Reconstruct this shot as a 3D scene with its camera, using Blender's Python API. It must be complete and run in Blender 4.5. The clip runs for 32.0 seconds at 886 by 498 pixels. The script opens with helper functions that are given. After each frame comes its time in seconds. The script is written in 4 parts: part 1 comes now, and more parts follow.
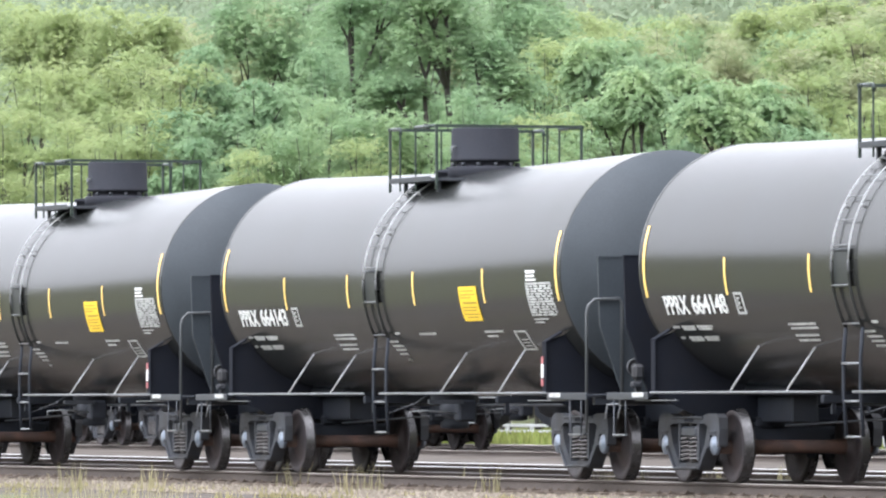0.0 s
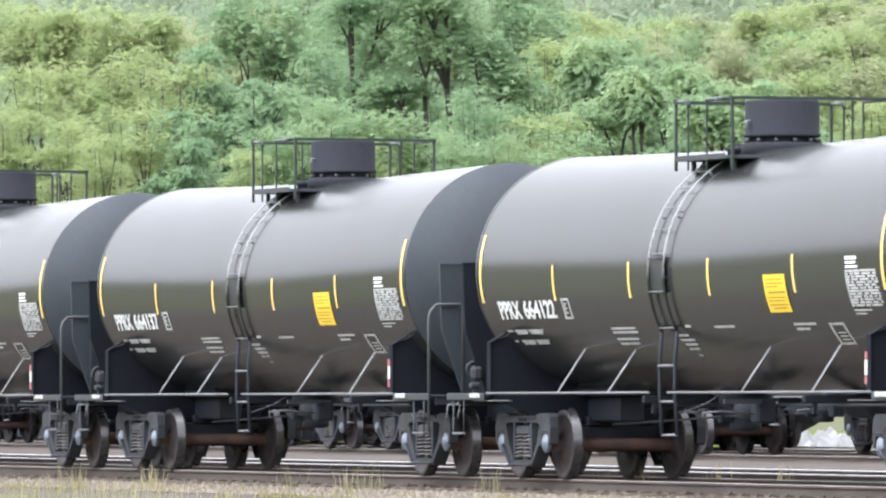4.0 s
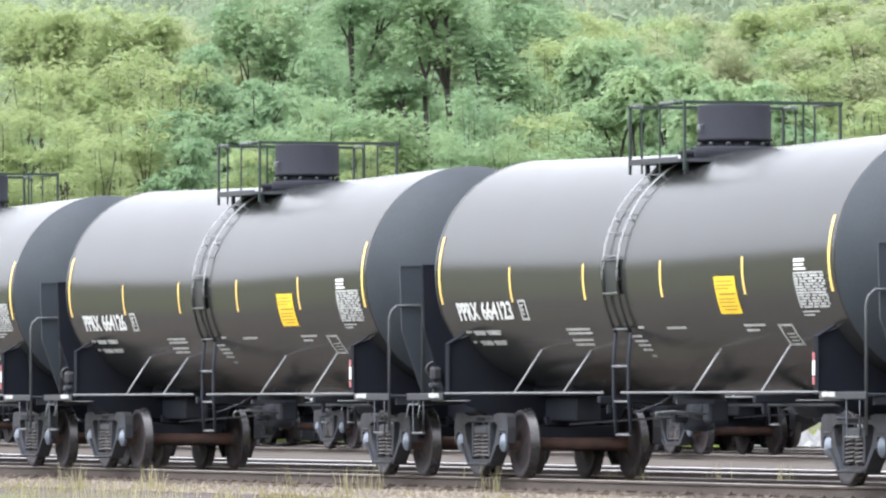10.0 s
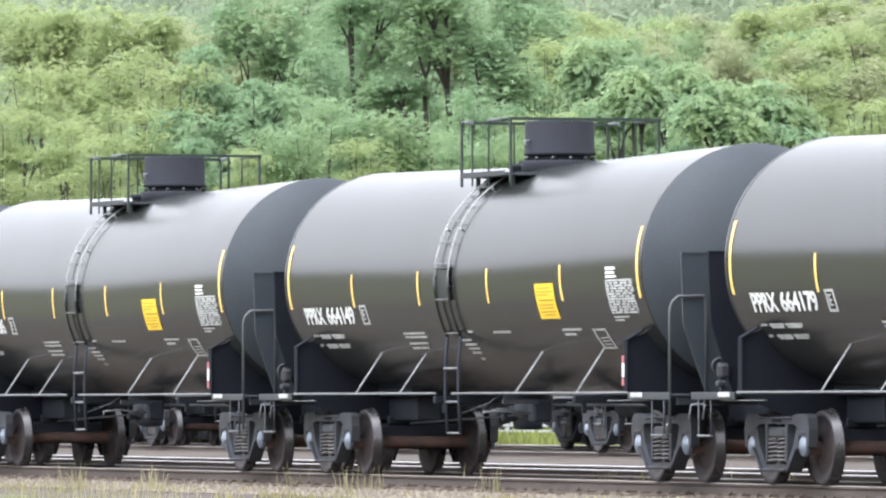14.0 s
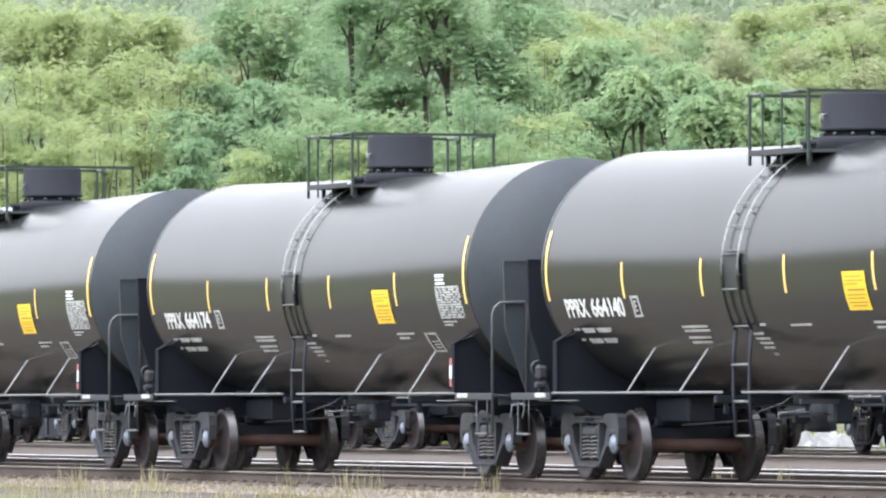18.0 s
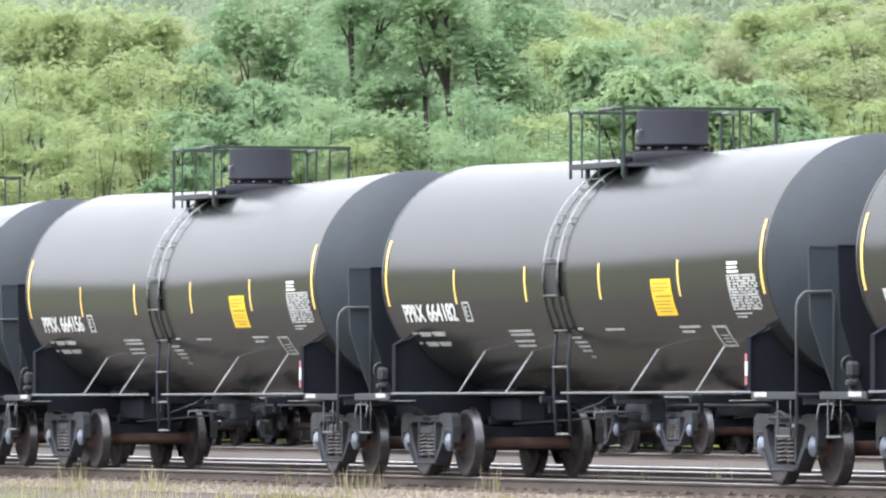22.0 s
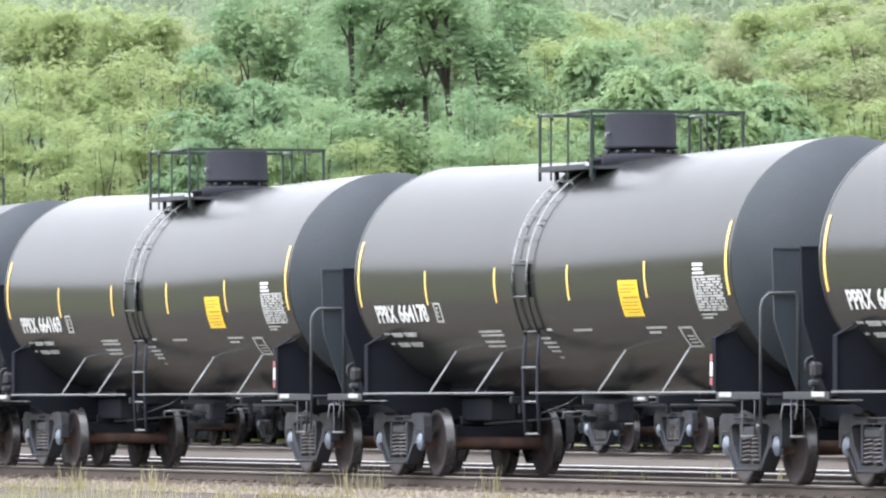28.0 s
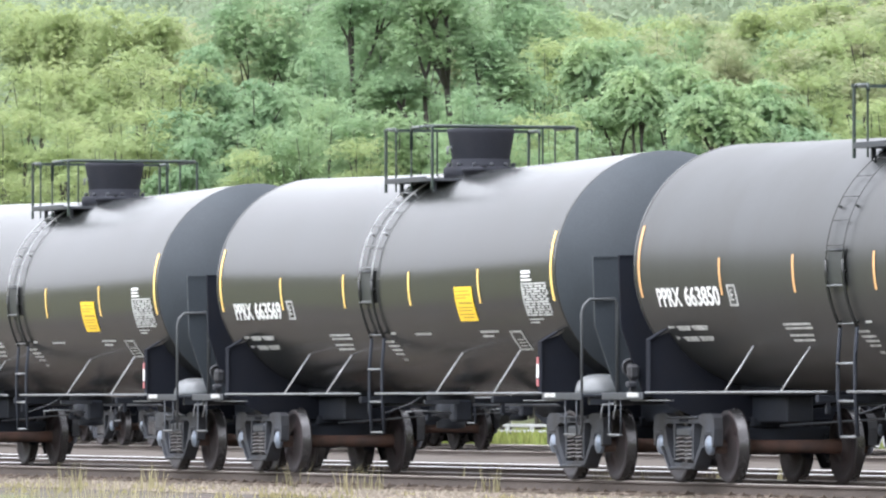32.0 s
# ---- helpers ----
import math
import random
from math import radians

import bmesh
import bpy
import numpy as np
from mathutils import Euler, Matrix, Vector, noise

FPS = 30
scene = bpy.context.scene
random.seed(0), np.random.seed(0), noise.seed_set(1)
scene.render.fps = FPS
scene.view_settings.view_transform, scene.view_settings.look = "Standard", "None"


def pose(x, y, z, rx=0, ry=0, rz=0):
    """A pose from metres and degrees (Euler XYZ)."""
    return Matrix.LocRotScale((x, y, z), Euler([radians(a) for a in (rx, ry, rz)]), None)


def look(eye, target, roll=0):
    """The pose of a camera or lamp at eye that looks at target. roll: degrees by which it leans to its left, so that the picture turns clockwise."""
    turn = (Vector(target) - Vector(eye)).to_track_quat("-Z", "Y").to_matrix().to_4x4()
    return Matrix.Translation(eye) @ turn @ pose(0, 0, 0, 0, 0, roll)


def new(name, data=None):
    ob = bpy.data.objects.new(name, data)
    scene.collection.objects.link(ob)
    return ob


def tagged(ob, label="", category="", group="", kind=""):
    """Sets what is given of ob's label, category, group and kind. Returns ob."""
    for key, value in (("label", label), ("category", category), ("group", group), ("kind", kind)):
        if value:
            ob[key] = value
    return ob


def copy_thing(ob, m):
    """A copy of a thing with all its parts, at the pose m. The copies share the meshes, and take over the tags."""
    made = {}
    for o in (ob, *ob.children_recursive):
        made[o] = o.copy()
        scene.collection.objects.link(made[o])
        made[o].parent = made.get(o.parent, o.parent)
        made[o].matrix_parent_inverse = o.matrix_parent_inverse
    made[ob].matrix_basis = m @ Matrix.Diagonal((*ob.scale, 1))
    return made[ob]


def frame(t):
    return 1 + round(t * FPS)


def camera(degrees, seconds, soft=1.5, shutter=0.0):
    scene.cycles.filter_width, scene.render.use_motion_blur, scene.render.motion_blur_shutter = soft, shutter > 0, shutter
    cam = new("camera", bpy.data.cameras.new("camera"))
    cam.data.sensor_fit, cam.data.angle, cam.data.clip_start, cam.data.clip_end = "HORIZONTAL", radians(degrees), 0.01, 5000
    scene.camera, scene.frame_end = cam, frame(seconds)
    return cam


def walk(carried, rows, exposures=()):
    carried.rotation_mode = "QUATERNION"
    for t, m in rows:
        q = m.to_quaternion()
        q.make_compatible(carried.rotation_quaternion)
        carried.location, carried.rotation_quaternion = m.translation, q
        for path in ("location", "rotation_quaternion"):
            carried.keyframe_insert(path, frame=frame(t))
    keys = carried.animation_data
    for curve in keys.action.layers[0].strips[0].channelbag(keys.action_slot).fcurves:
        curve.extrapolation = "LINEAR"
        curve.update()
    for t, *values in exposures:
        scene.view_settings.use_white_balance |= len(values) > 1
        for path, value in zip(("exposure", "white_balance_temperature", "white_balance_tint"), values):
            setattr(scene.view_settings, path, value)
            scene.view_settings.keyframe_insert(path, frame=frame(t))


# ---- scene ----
# Camera: a long lens on a tripod beside a rail yard. Rail tops lie at z = 0, the main track runs along x at y = 0.
cam = camera(5.754, 32.0, soft=2.3)
EYE = pose(0.0, -39.05, 0.978, 91.0136, 0.0, 71.588)
walk(cam, [(0.0, EYE), (32.0, EYE)], exposures=[(0.0, 2.26, 5830, 12.5), (32.0, 2.26, 5830, 12.5)])

# World: bright overcast sky, one very soft sun.
SUN_EL, SUN_AZ = radians(64), radians(165)
world = bpy.data.worlds.new("overcast_sky")
scene.world = world
world.use_nodes = True
wt = world.node_tree
wt.nodes.clear()
sky = wt.nodes.new("ShaderNodeTexSky")
sky.sky_type = "NISHITA"
sky.sun_disc = False
sky.sun_elevation, sky.sun_rotation = SUN_EL, SUN_AZ
sky.air_density, sky.dust_density, sky.ozone_density = 1.0, 4.0, 1.0
soften = wt.nodes.new("ShaderNodeHueSaturation")
soften.inputs["Saturation"].default_value = 0.05
back = wt.nodes.new("ShaderNodeBackground")
back.inputs["Strength"].default_value = 0.15
wout = wt.nodes.new("ShaderNodeOutputWorld")
wt.links.new(sky.outputs[0], soften.inputs["Color"])
cloud = wt.nodes.new("ShaderNodeMix")
cloud.data_type, cloud.blend_type = "RGBA", "MULTIPLY"
cloud.inputs["Factor"].default_value = 1.0
cloud.inputs["B"].default_value = (1.04, 1.012, 0.975, 1.0)
deck = wt.nodes.new("ShaderNodeMix")
deck.data_type = "RGBA"
deck.inputs["Factor"].default_value = 0.6
deck.inputs["B"].default_value = (2.6, 2.6, 2.6, 1.0)
wt.links.new(soften.outputs[0], deck.inputs["A"])
wt.links.new(deck.outputs["Result"], cloud.inputs["A"])
wt.links.new(cloud.outputs["Result"], back.inputs["Color"])
wt.links.new(back.outputs[0], wout.inputs["Surface"])

sun = new("sun", bpy.data.lights.new("sun", "SUN"))
sun.data.energy, sun.data.angle, sun.data.color = 0.8, radians(115), (1.0, 0.97, 0.92)
to_sun = Vector((math.sin(SUN_AZ) * math.cos(SUN_EL), math.cos(SUN_AZ) * math.cos(SUN_EL), math.sin(SUN_EL)))
sun.matrix_world = look(to_sun * 80, (0, 0, 0))


# ---------------------------------------------------------------- materials
def material(name, base, rough=0.6, metal=0.0, second=None, scale=3.0, detail=40.0, amount=0.5, bump=0.1,
             spread=0.0, spec=0.5, per_island=False, stretch=(1, 1, 1), coat=0.0, rough_var=0.1):
    """A surface with a large stain pattern towards `second`, a fine grain, relief, and variation from piece to piece."""
    m = bpy.data.materials.new(name)
    m.use_nodes = True
    nt = m.node_tree
    n, link = nt.nodes, nt.links.new
    p = n["Principled BSDF"]
    p.inputs["Metallic"].default_value = metal
    p.inputs["Specular IOR Level"].default_value = spec
    p.inputs["Coat Weight"].default_value = coat
    p.inputs["Coat Roughness"].default_value = 0.12
    coord = n.new("ShaderNodeTexCoord")
    mp = n.new("ShaderNodeMapping")
    mp.inputs["Scale"].default_value = stretch
    link(coord.outputs["Object"], mp.inputs["Vector"])
    big = n.new("ShaderNodeTexNoise")
    big.inputs["Scale"].default_value, big.inputs["Detail"].default_value = scale, 5.0
    fine = n.new("ShaderNodeTexNoise")
    fine.inputs["Scale"].default_value, fine.inputs["Detail"].default_value = detail, 3.0
    link(mp.outputs[0], big.inputs["Vector"])
    link(mp.outputs[0], fine.inputs["Vector"])
    ramp = n.new("ShaderNodeValToRGB")
    ramp.color_ramp.elements[0].position, ramp.color_ramp.elements[1].position = 0.38, 0.66
    link(big.outputs["Fac"], ramp.inputs["Fac"])
    mix = n.new("ShaderNodeMix")
    mix.data_type = "RGBA"
    second = second or tuple(c * 0.7 for c in base)
    mix.inputs["A"].default_value, mix.inputs["B"].default_value = (*base, 1), (*second, 1)
    scaled = n.new("ShaderNodeMath")
    scaled.operation = "MULTIPLY"
    scaled.inputs[1].default_value = amount
    link(ramp.outputs["Color"], scaled.inputs[0])
    link(scaled.outputs[0], mix.inputs["Factor"])
    hsv = n.new("ShaderNodeHueSaturation")
    link(mix.outputs["Result"], hsv.inputs["Color"])
    grain = n.new("ShaderNodeMapRange")
    grain.inputs["To Min"].default_value, grain.inputs["To Max"].default_value = 0.8, 1.2
    link(fine.outputs["Fac"], grain.inputs["Value"])
    if spread or per_island:
        if per_island:
            src = n.new("ShaderNodeNewGeometry").outputs["Random Per Island"]
        else:
            src = n.new("ShaderNodeObjectInfo").outputs["Random"]
        vary = n.new("ShaderNodeMapRange")
        vary.inputs["To Min"].default_value, vary.inputs["To Max"].default_value = 1 - spread, 1 + spread
        link(src, vary.inputs["Value"])
        both = n.new("ShaderNodeMath")
        both.operation = "MULTIPLY"
        link(grain.outputs[0], both.inputs[0])
        link(vary.outputs[0], both.inputs[1])
        link(both.outputs[0], hsv.inputs["Value"])
    else:
        link(grain.outputs[0], hsv.inputs["Value"])
    link(hsv.outputs[0], p.inputs["Base Color"])
    rr = n.new("ShaderNodeMapRange")
    rr.inputs["To Min"].default_value, rr.inputs["To Max"].default_value = max(0.02, rough - rough_var), min(1, rough + rough_var)
    link(big.outputs["Fac"], rr.inputs["Value"])
    link(rr.outputs[0], p.inputs["Roughness"])
    if bump:
        b = n.new("ShaderNodeBump")
        b.inputs["Strength"].default_value, b.inputs["Distance"].default_value = bump, 0.02
        link(fine.outputs["Fac"], b.inputs["Height"])
        link(b.outputs[0], p.inputs["Normal"])
    return m


def leaf_material(name, base, second, spread=0.08):
    """Leaves: diffuse, a little gloss and light passing through; colour varies by leaf and over the crown."""
    m = bpy.data.materials.new(name)
    m.use_nodes = True
    nt = m.node_tree
    n, link = nt.nodes, nt.links.new
    p = n["Principled BSDF"]
    p.inputs["Roughness"].default_value = 0.55
    p.inputs["Specular IOR Level"].default_value = 0.12
    coord = n.new("ShaderNodeTexCoord")
    big = n.new("ShaderNodeTexNoise")
    big.inputs["Scale"].default_value = 0.45
    link(coord.outputs["Object"], big.inputs["Vector"])
    isl = n.new("ShaderNodeNewGeometry")
    mix = n.new("ShaderNodeMix")
    mix.data_type = "RGBA"
    mix.inputs["A"].default_value, mix.inputs["B"].default_value = (*base, 1), (*second, 1)
    ramp = n.new("ShaderNodeMapRange")
    ramp.inputs["From Min"].default_value, ramp.inputs["From Max"].default_value = 0.35, 0.65
    link(big.outputs["Fac"], ramp.inputs["Value"])
    link(ramp.outputs[0], mix.inputs["Factor"])
    hsv = n.new("ShaderNodeHueSaturation")
    vary = n.new("ShaderNodeMapRange")
    vary.inputs["To Min"].default_value, vary.inputs["To Max"].default_value = 1 - spread, 1 + spread
    link(isl.outputs["Random Per Island"], vary.inputs["Value"])
    link(vary.outputs[0], hsv.inputs["Value"])
    link(mix.outputs["Result"], hsv.inputs["Color"])
    link(hsv.outputs[0], p.inputs["Base Color"])
    tr = n.new("ShaderNodeBsdfTranslucent")
    link(hsv.outputs[0], tr.inputs["Color"])
    add = n.new("ShaderNodeMixShader")
    add.inputs["Fac"].default_value = 0.56
    link(p.outputs[0], add.inputs[1])
    link(tr.outputs[0], add.inputs[2])
    link(add.outputs[0], n["Material Output"].inputs["Surface"])
    return m


M_TANK = material("black_tank_paint", (0.027, 0.029, 0.029), 0.20, 0, (0.027, 0.027, 0.024), 0.9, 30, 0.7, 0.01, 0.15, 0.42, rough_var=0.03, stretch=(1, 1, 0.35))
M_TANK_DULL = material("dulled_black_tank_paint", (0.030, 0.032, 0.033), 0.34, 0, (0.027, 0.027, 0.025), 0.9, 30, 0.7, 0.01, 0.1, 0.42, rough_var=0.04, stretch=(1, 1, 0.35))
M_HEAD = material("dull_dark_head_paint", (0.045, 0.053, 0.062), 0.48, 0, (0.038, 0.045, 0.052), 1.2, 40, 0.7, 0.03, spec=0.22)
M_FRAME = material("black_frame_paint", (0.030, 0.035, 0.045), 0.42, 0, (0.048, 0.049, 0.054), 2.5, 60, 0.6, 0.06)
# frame black dulled and darkened; shade under the tank is put into it
M_UNDER = material("darkened_black_underframe", (0.026, 0.030, 0.040), 0.65, 0, (0.031, 0.033, 0.038), 2.5, 60, 0.6, 0.06, spec=0.2)
# black frame steel once more, with shade put into its colour
M_SHADED = material("shade_blackened_steel", (0.014, 0.016, 0.023), 0.75, 0, (0.018, 0.019, 0.024), 2.5, 60, 0.6, 0.05, spec=0.1)
M_RAILING = material("dark_green_grey_steel", (0.018, 0.033, 0.028), 0.3, 0, (0.030, 0.036, 0.030), 5, 60, 0.5, 0.05)
# fence and strut grey; on the upper ladder it carries painted sky light
M_PALE = material("pale_worn_fence_and_skylit_ladder", (0.50, 0.51, 0.52), 0.4, 0.0, (0.34, 0.34, 0.34), 5, 80, 0.6, 0.05)
M_PIPE = material("worn_grey_handrail", (0.19, 0.20, 0.21), 0.35, 0.0, (0.12, 0.12, 0.12), 4, 80, 0.6, 0.05)
M_REFLECTION = material("dull_ladder_reflection", (0.033, 0.037, 0.037), 0.4, 0, (0.028, 0.030, 0.030), 3, 60, 0.6, 0.04, spec=0.3)
M_HANDRAIL = material("worn_dark_grey_handrail", (0.075, 0.08, 0.085), 0.4, 0, (0.05, 0.055, 0.06), 4, 80, 0.6, 0.05)
M_CAST = material("dusty_cast_steel", (0.038, 0.042, 0.052), 0.7, 0.0, (0.028, 0.026, 0.026), 3, 50, 0.8, 0.25)
M_WHEEL = material("rusty_brown_wheel", (0.050, 0.037, 0.037), 0.6, 0.1, (0.026, 0.025, 0.029), 3, 40, 0.8, 0.2)
M_TREAD = material("polished_wheel_rim", (0.06, 0.058, 0.06), 0.28, 0.6, (0.035, 0.032, 0.032), 6, 60, 0.5, 0.05)
M_AXLE = material("rusty_axle", (0.105, 0.056, 0.040), 0.75, 0, (0.05, 0.036, 0.033), 4, 40, 0.8, 0.2)
M_SPRING = material("grey_spring_steel", (0.16, 0.155, 0.155), 0.45, 0.3, (0.09, 0.075, 0.07), 6, 60, 0.6, 0.1)
M_CAP = material("pale_blue_bearing_cap", (0.205, 0.24, 0.295), 0.4, 0.3, (0.22, 0.24, 0.28), 7, 60, 0.7, 0.1)
M_HOUSING = material("matt_dark_housing_paint", (0.028, 0.030, 0.038), 0.75, 0, (0.036, 0.036, 0.042), 3, 40, 0.5, 0.1, spec=0.12)
M_YELLOW = material("yellow_reflective_tape", (0.96, 0.66, 0.20), 0.35, 0, (0.92, 0.56, 0.12), 8, 90, 0.5, 0.03)
M_FADED = material("faded_orange_tape", (0.72, 0.42, 0.17), 0.45, 0, (0.62, 0.36, 0.16), 8, 90, 0.6, 0.03)
M_PLACARD = material("yellow_placard_paint", (0.95, 0.62, 0.03), 0.5, 0, (0.88, 0.56, 0.03), 6, 90, 0.5, 0.02)
M_PLACARD_INK = material("placard_print", (0.34, 0.22, 0.03), 0.6, 0, (0.4, 0.27, 0.04), 6, 90, 0.5, 0.0)
M_WHITE = material("white_stencil_paint", (0.85, 0.86, 0.85), 0.5, 0, (0.55, 0.55, 0.53), 5, 60, 0.6, 0.02)
M_STENCIL = material("weathered_stencil_paint", (0.52, 0.53, 0.52), 0.6, 0, (0.30, 0.30, 0.29), 7, 60, 0.8, 0.02)
M_RED = material("red_reflector", (0.50, 0.16, 0.17), 0.35, 0, (0.42, 0.12, 0.13), 8, 60, 0.5, 0.0)
M_RUST = material("rusty_rail_side", (0.112, 0.094, 0.084), 0.85, 0, (0.075, 0.064, 0.058), 2, 40, 0.8, 0.3, spec=0.15, stretch=(0.25, 1, 1))
M_STEEL = material("polished_rail_head", (0.60, 0.60, 0.60), 0.34, 0.75, (0.5, 0.49, 0.47), 1.5, 40, 0.4, 0.02, stretch=(0.1, 1, 1))
M_DULLHEAD = material("dull_rail_head", (0.36, 0.33, 0.31), 0.5, 0.3, (0.28, 0.23, 0.19), 1.5, 40, 0.7, 0.05, stretch=(0.1, 1, 1))
M_TIE = material("weathered_timber_tie", (0.14, 0.11, 0.085), 0.9, 0, (0.08, 0.06, 0.05), 3, 30, 0.7, 0.4, 0.2, stretch=(4, 1, 4))
M_BALLAST = material("pale_grey_ballast", (0.125, 0.113, 0.103), 0.95, 0, (0.085, 0.072, 0.063), 0.5, 12, 0.8, 0.8, spec=0.0)
M_STONE = material("ballast_stone", (0.235, 0.205, 0.165), 0.9, 0, (0.145, 0.122, 0.098), 3, 30, 0.6, 0.3, 0.35, spec=0.0, per_island=True)
M_FIELD = material("summer_grass_ground", (0.125, 0.135, 0.080), 0.95, 0, (0.15, 0.14, 0.10), 0.12, 3, 0.7, 0.5, spec=0.0)
M_GRASS = leaf_material("green_grass_blades", (0.24, 0.30, 0.08), (0.32, 0.34, 0.12), 0.3)
M_VERGE = leaf_material("yellowing_verge_grass", (0.31, 0.29, 0.14), (0.36, 0.32, 0.17), 0.3)
M_STRAW = leaf_material("dry_weed_stalks", (0.42, 0.37, 0.23), (0.33, 0.31, 0.17), 0.3)
M_BARK = material("grey_brown_bark", (0.075, 0.068, 0.058), 0.9, 0, (0.045, 0.041, 0.036), 2, 14, 0.7, 0.6, stretch=(3, 3, 0.6))
M_LEAF = {
    "lime": leaf_material("yellow_green_leaves", (0.345, 0.425, 0.205), (0.405, 0.465, 0.225)),
    "blue": leaf_material("blue_green_leaves", (0.245, 0.36, 0.21), (0.315, 0.425, 0.235)),
    "fresh": leaf_material("fresh_green_leaves", (0.255, 0.372, 0.214), (0.345, 0.443, 0.233)),
    "olive": leaf_material("olive_leaves_with_tan_seed", (0.325, 0.405, 0.215), (0.42, 0.43, 0.27)),
    # distance haze is put into this pale blue-green leaf colour
    "haze": leaf_material("blue_green_leaves_with_painted_haze", (0.265, 0.33, 0.225), (0.295, 0.355, 0.24)),
}
M_RUBBLE = material("pale_concrete_rubble", (0.33, 0.33, 0.33), 0.9, 0, (0.18, 0.18, 0.18), 3, 20, 0.7, 0.4, 0.3, per_island=True)


# ---------------------------------------------------------------- mesh helpers
def mesh_ob(name, bm, mats, smooth=False):
    me = bpy.data.meshes.new(name)
    bmesh.ops.recalc_face_normals(bm, faces=bm.faces)
    bm.to_mesh(me)
    bm.free()
    for m in (mats if isinstance(mats, (list, tuple)) else [mats]):
        me.materials.append(m)
    if smooth:
        for f in me.polygons:
            f.use_smooth = True
    return new(name, me)


def part(name, bm, mats, parent, label="", smooth=False):
    """Links a bmesh as one mesh object under a thing or a part."""
    ob = mesh_ob(name, bm, mats, smooth)
    ob.parent = parent
    if label:
        ob["label"] = label
    return ob


def thing(name, label, category, group="", kind="", at=None):
    ob = new(name)
    ob.empty_display_size = 0.2
    if at is not None:
        ob.matrix_basis = at
    return tagged(ob, label, category, group, kind)


def box(bm, c, s, rot=(0, 0, 0), bevel=0.0, mi=0):
    m = pose(*c, *rot) @ Matrix.Diagonal((*s, 1))
    g = bmesh.ops.create_cube(bm, size=1.0, matrix=m)
    faces = {f for v in g["verts"] for f in v.link_faces}
    if bevel:
        edges = list({e for v in g["verts"] for e in v.link_edges})
        r = bmesh.ops.bevel(bm, geom=edges, offset=bevel, segments=1, affect="EDGES", profile=0.5)
        faces |= set(r["faces"])
    for f in faces:
        if f.is_valid:
            f.material_index = mi
    return bm


def tube(bm, pts, r, sides=8, mi=0, cap=True):
    """A round bar along a path; r is one radius or one for each point."""
    pts = [Vector(p) for p in pts]
    rs = r if isinstance(r, (list, tuple)) else [r] * len(pts)
    rings = []
    ref = None
    for i, p in enumerate(pts):
        d = (pts[min(i + 1, len(pts) - 1)] - pts[max(i - 1, 0)]).normalized()
        if ref is None:
            ref = d.orthogonal().normalized()
        ref = (ref - d * ref.dot(d)).normalized()
        side = d.cross(ref)
        rings.append([bm.verts.new(p + (ref * math.cos(a) + side * math.sin(a)) * rs[i])
                      for a in (2 * math.pi * k / sides for k in range(sides))])
    for a, b in zip(rings, rings[1:]):
        for k in range(sides):
            f = bm.faces.new((a[k], a[(k + 1) % sides], b[(k + 1) % sides], b[k]))
            f.material_index, f.smooth = mi, True
    if cap:
        bm.faces.new(rings[0][::-1]).material_index = mi
        bm.faces.new(rings[-1]).material_index = mi
    return bm


def lathe(bm, prof, axis="z", at=(0, 0, 0), n=24, mis=None):
    """Turns a profile of (radius, height) round an axis; open at radius 0 ends by a fan."""
    rings = []
    for r, h in prof:
        ring = []
        for k in range(n):
            a = 2 * math.pi * k / n
            u, w = r * math.cos(a), r * math.sin(a)
            v = {"z": (u, w, h), "y": (u, h, w), "x": (h, u, w)}[axis]
            ring.append(bm.verts.new(Vector(v) + Vector(at)))
        rings.append(ring)
    for i, (a, b) in enumerate(zip(rings, rings[1:])):
        for k in range(n):
            f = bm.faces.new((a[k], a[(k + 1) % n], b[(k + 1) % n], b[k]))
            f.smooth = True
            if mis:
                f.material_index = mis[i]
    bm.faces.new(rings[0])
    bm.faces.new(rings[-1])
    return bm


def slab(bm, outline, thick, place, mi=0):
    """A flat plate from an outline of (a, b), given thickness; place maps (a, b, t) to a point."""
    n = len(outline)
    lo = [bm.verts.new(place(a, b, 0)) for a, b in outline]
    hi = [bm.verts.new(place(a, b, thick)) for a, b in outline]
    bm.faces.new(lo).material_index = mi
    bm.faces.new(hi[::-1]).material_index = mi
    for k in range(n):
        bm.faces.new((lo[k], lo[(k + 1) % n], hi[(k + 1) % n], hi[k])).material_index = mi
    return bm


def B():
    return bmesh.new()


# ---------------------------------------------------------------- tank car
R_TANK, HALF, TILT = 1.55, 7.55, 0.0125


def axis_z(x):
    """Height of the tank's axis: two halves that slope down to the middle."""
    return 2.65 + TILT * abs(x)


def on_tank(x, z, off):
    """A place on the near side of the tank at length x and height z, off proud of the shell."""
    r = R_TANK + off
    dz = max(-r, min(r, z - axis_z(x)))
    return Vector((x, -math.sqrt(r * r - dz * dz), z))


def patch(bm, x0, x1, z0, z1, off=0.006, nx=1, nz=3, lean=0.0, mi=0):
    """A painted or taped rectangle that follows the shell."""
    grid = [[bm.verts.new(on_tank(x0 + (x1 - x0) * i / nx + lean * j / nz, z0 + (z1 - z0) * j / nz, off)) for i in range(nx + 1)]
            for j in range(nz + 1)]
    for j in range(nz):
        for i in range(nx):
            bm.faces.new((grid[j][i], grid[j][i + 1], grid[j + 1][i + 1], grid[j + 1][i])).material_index = mi
    return bm


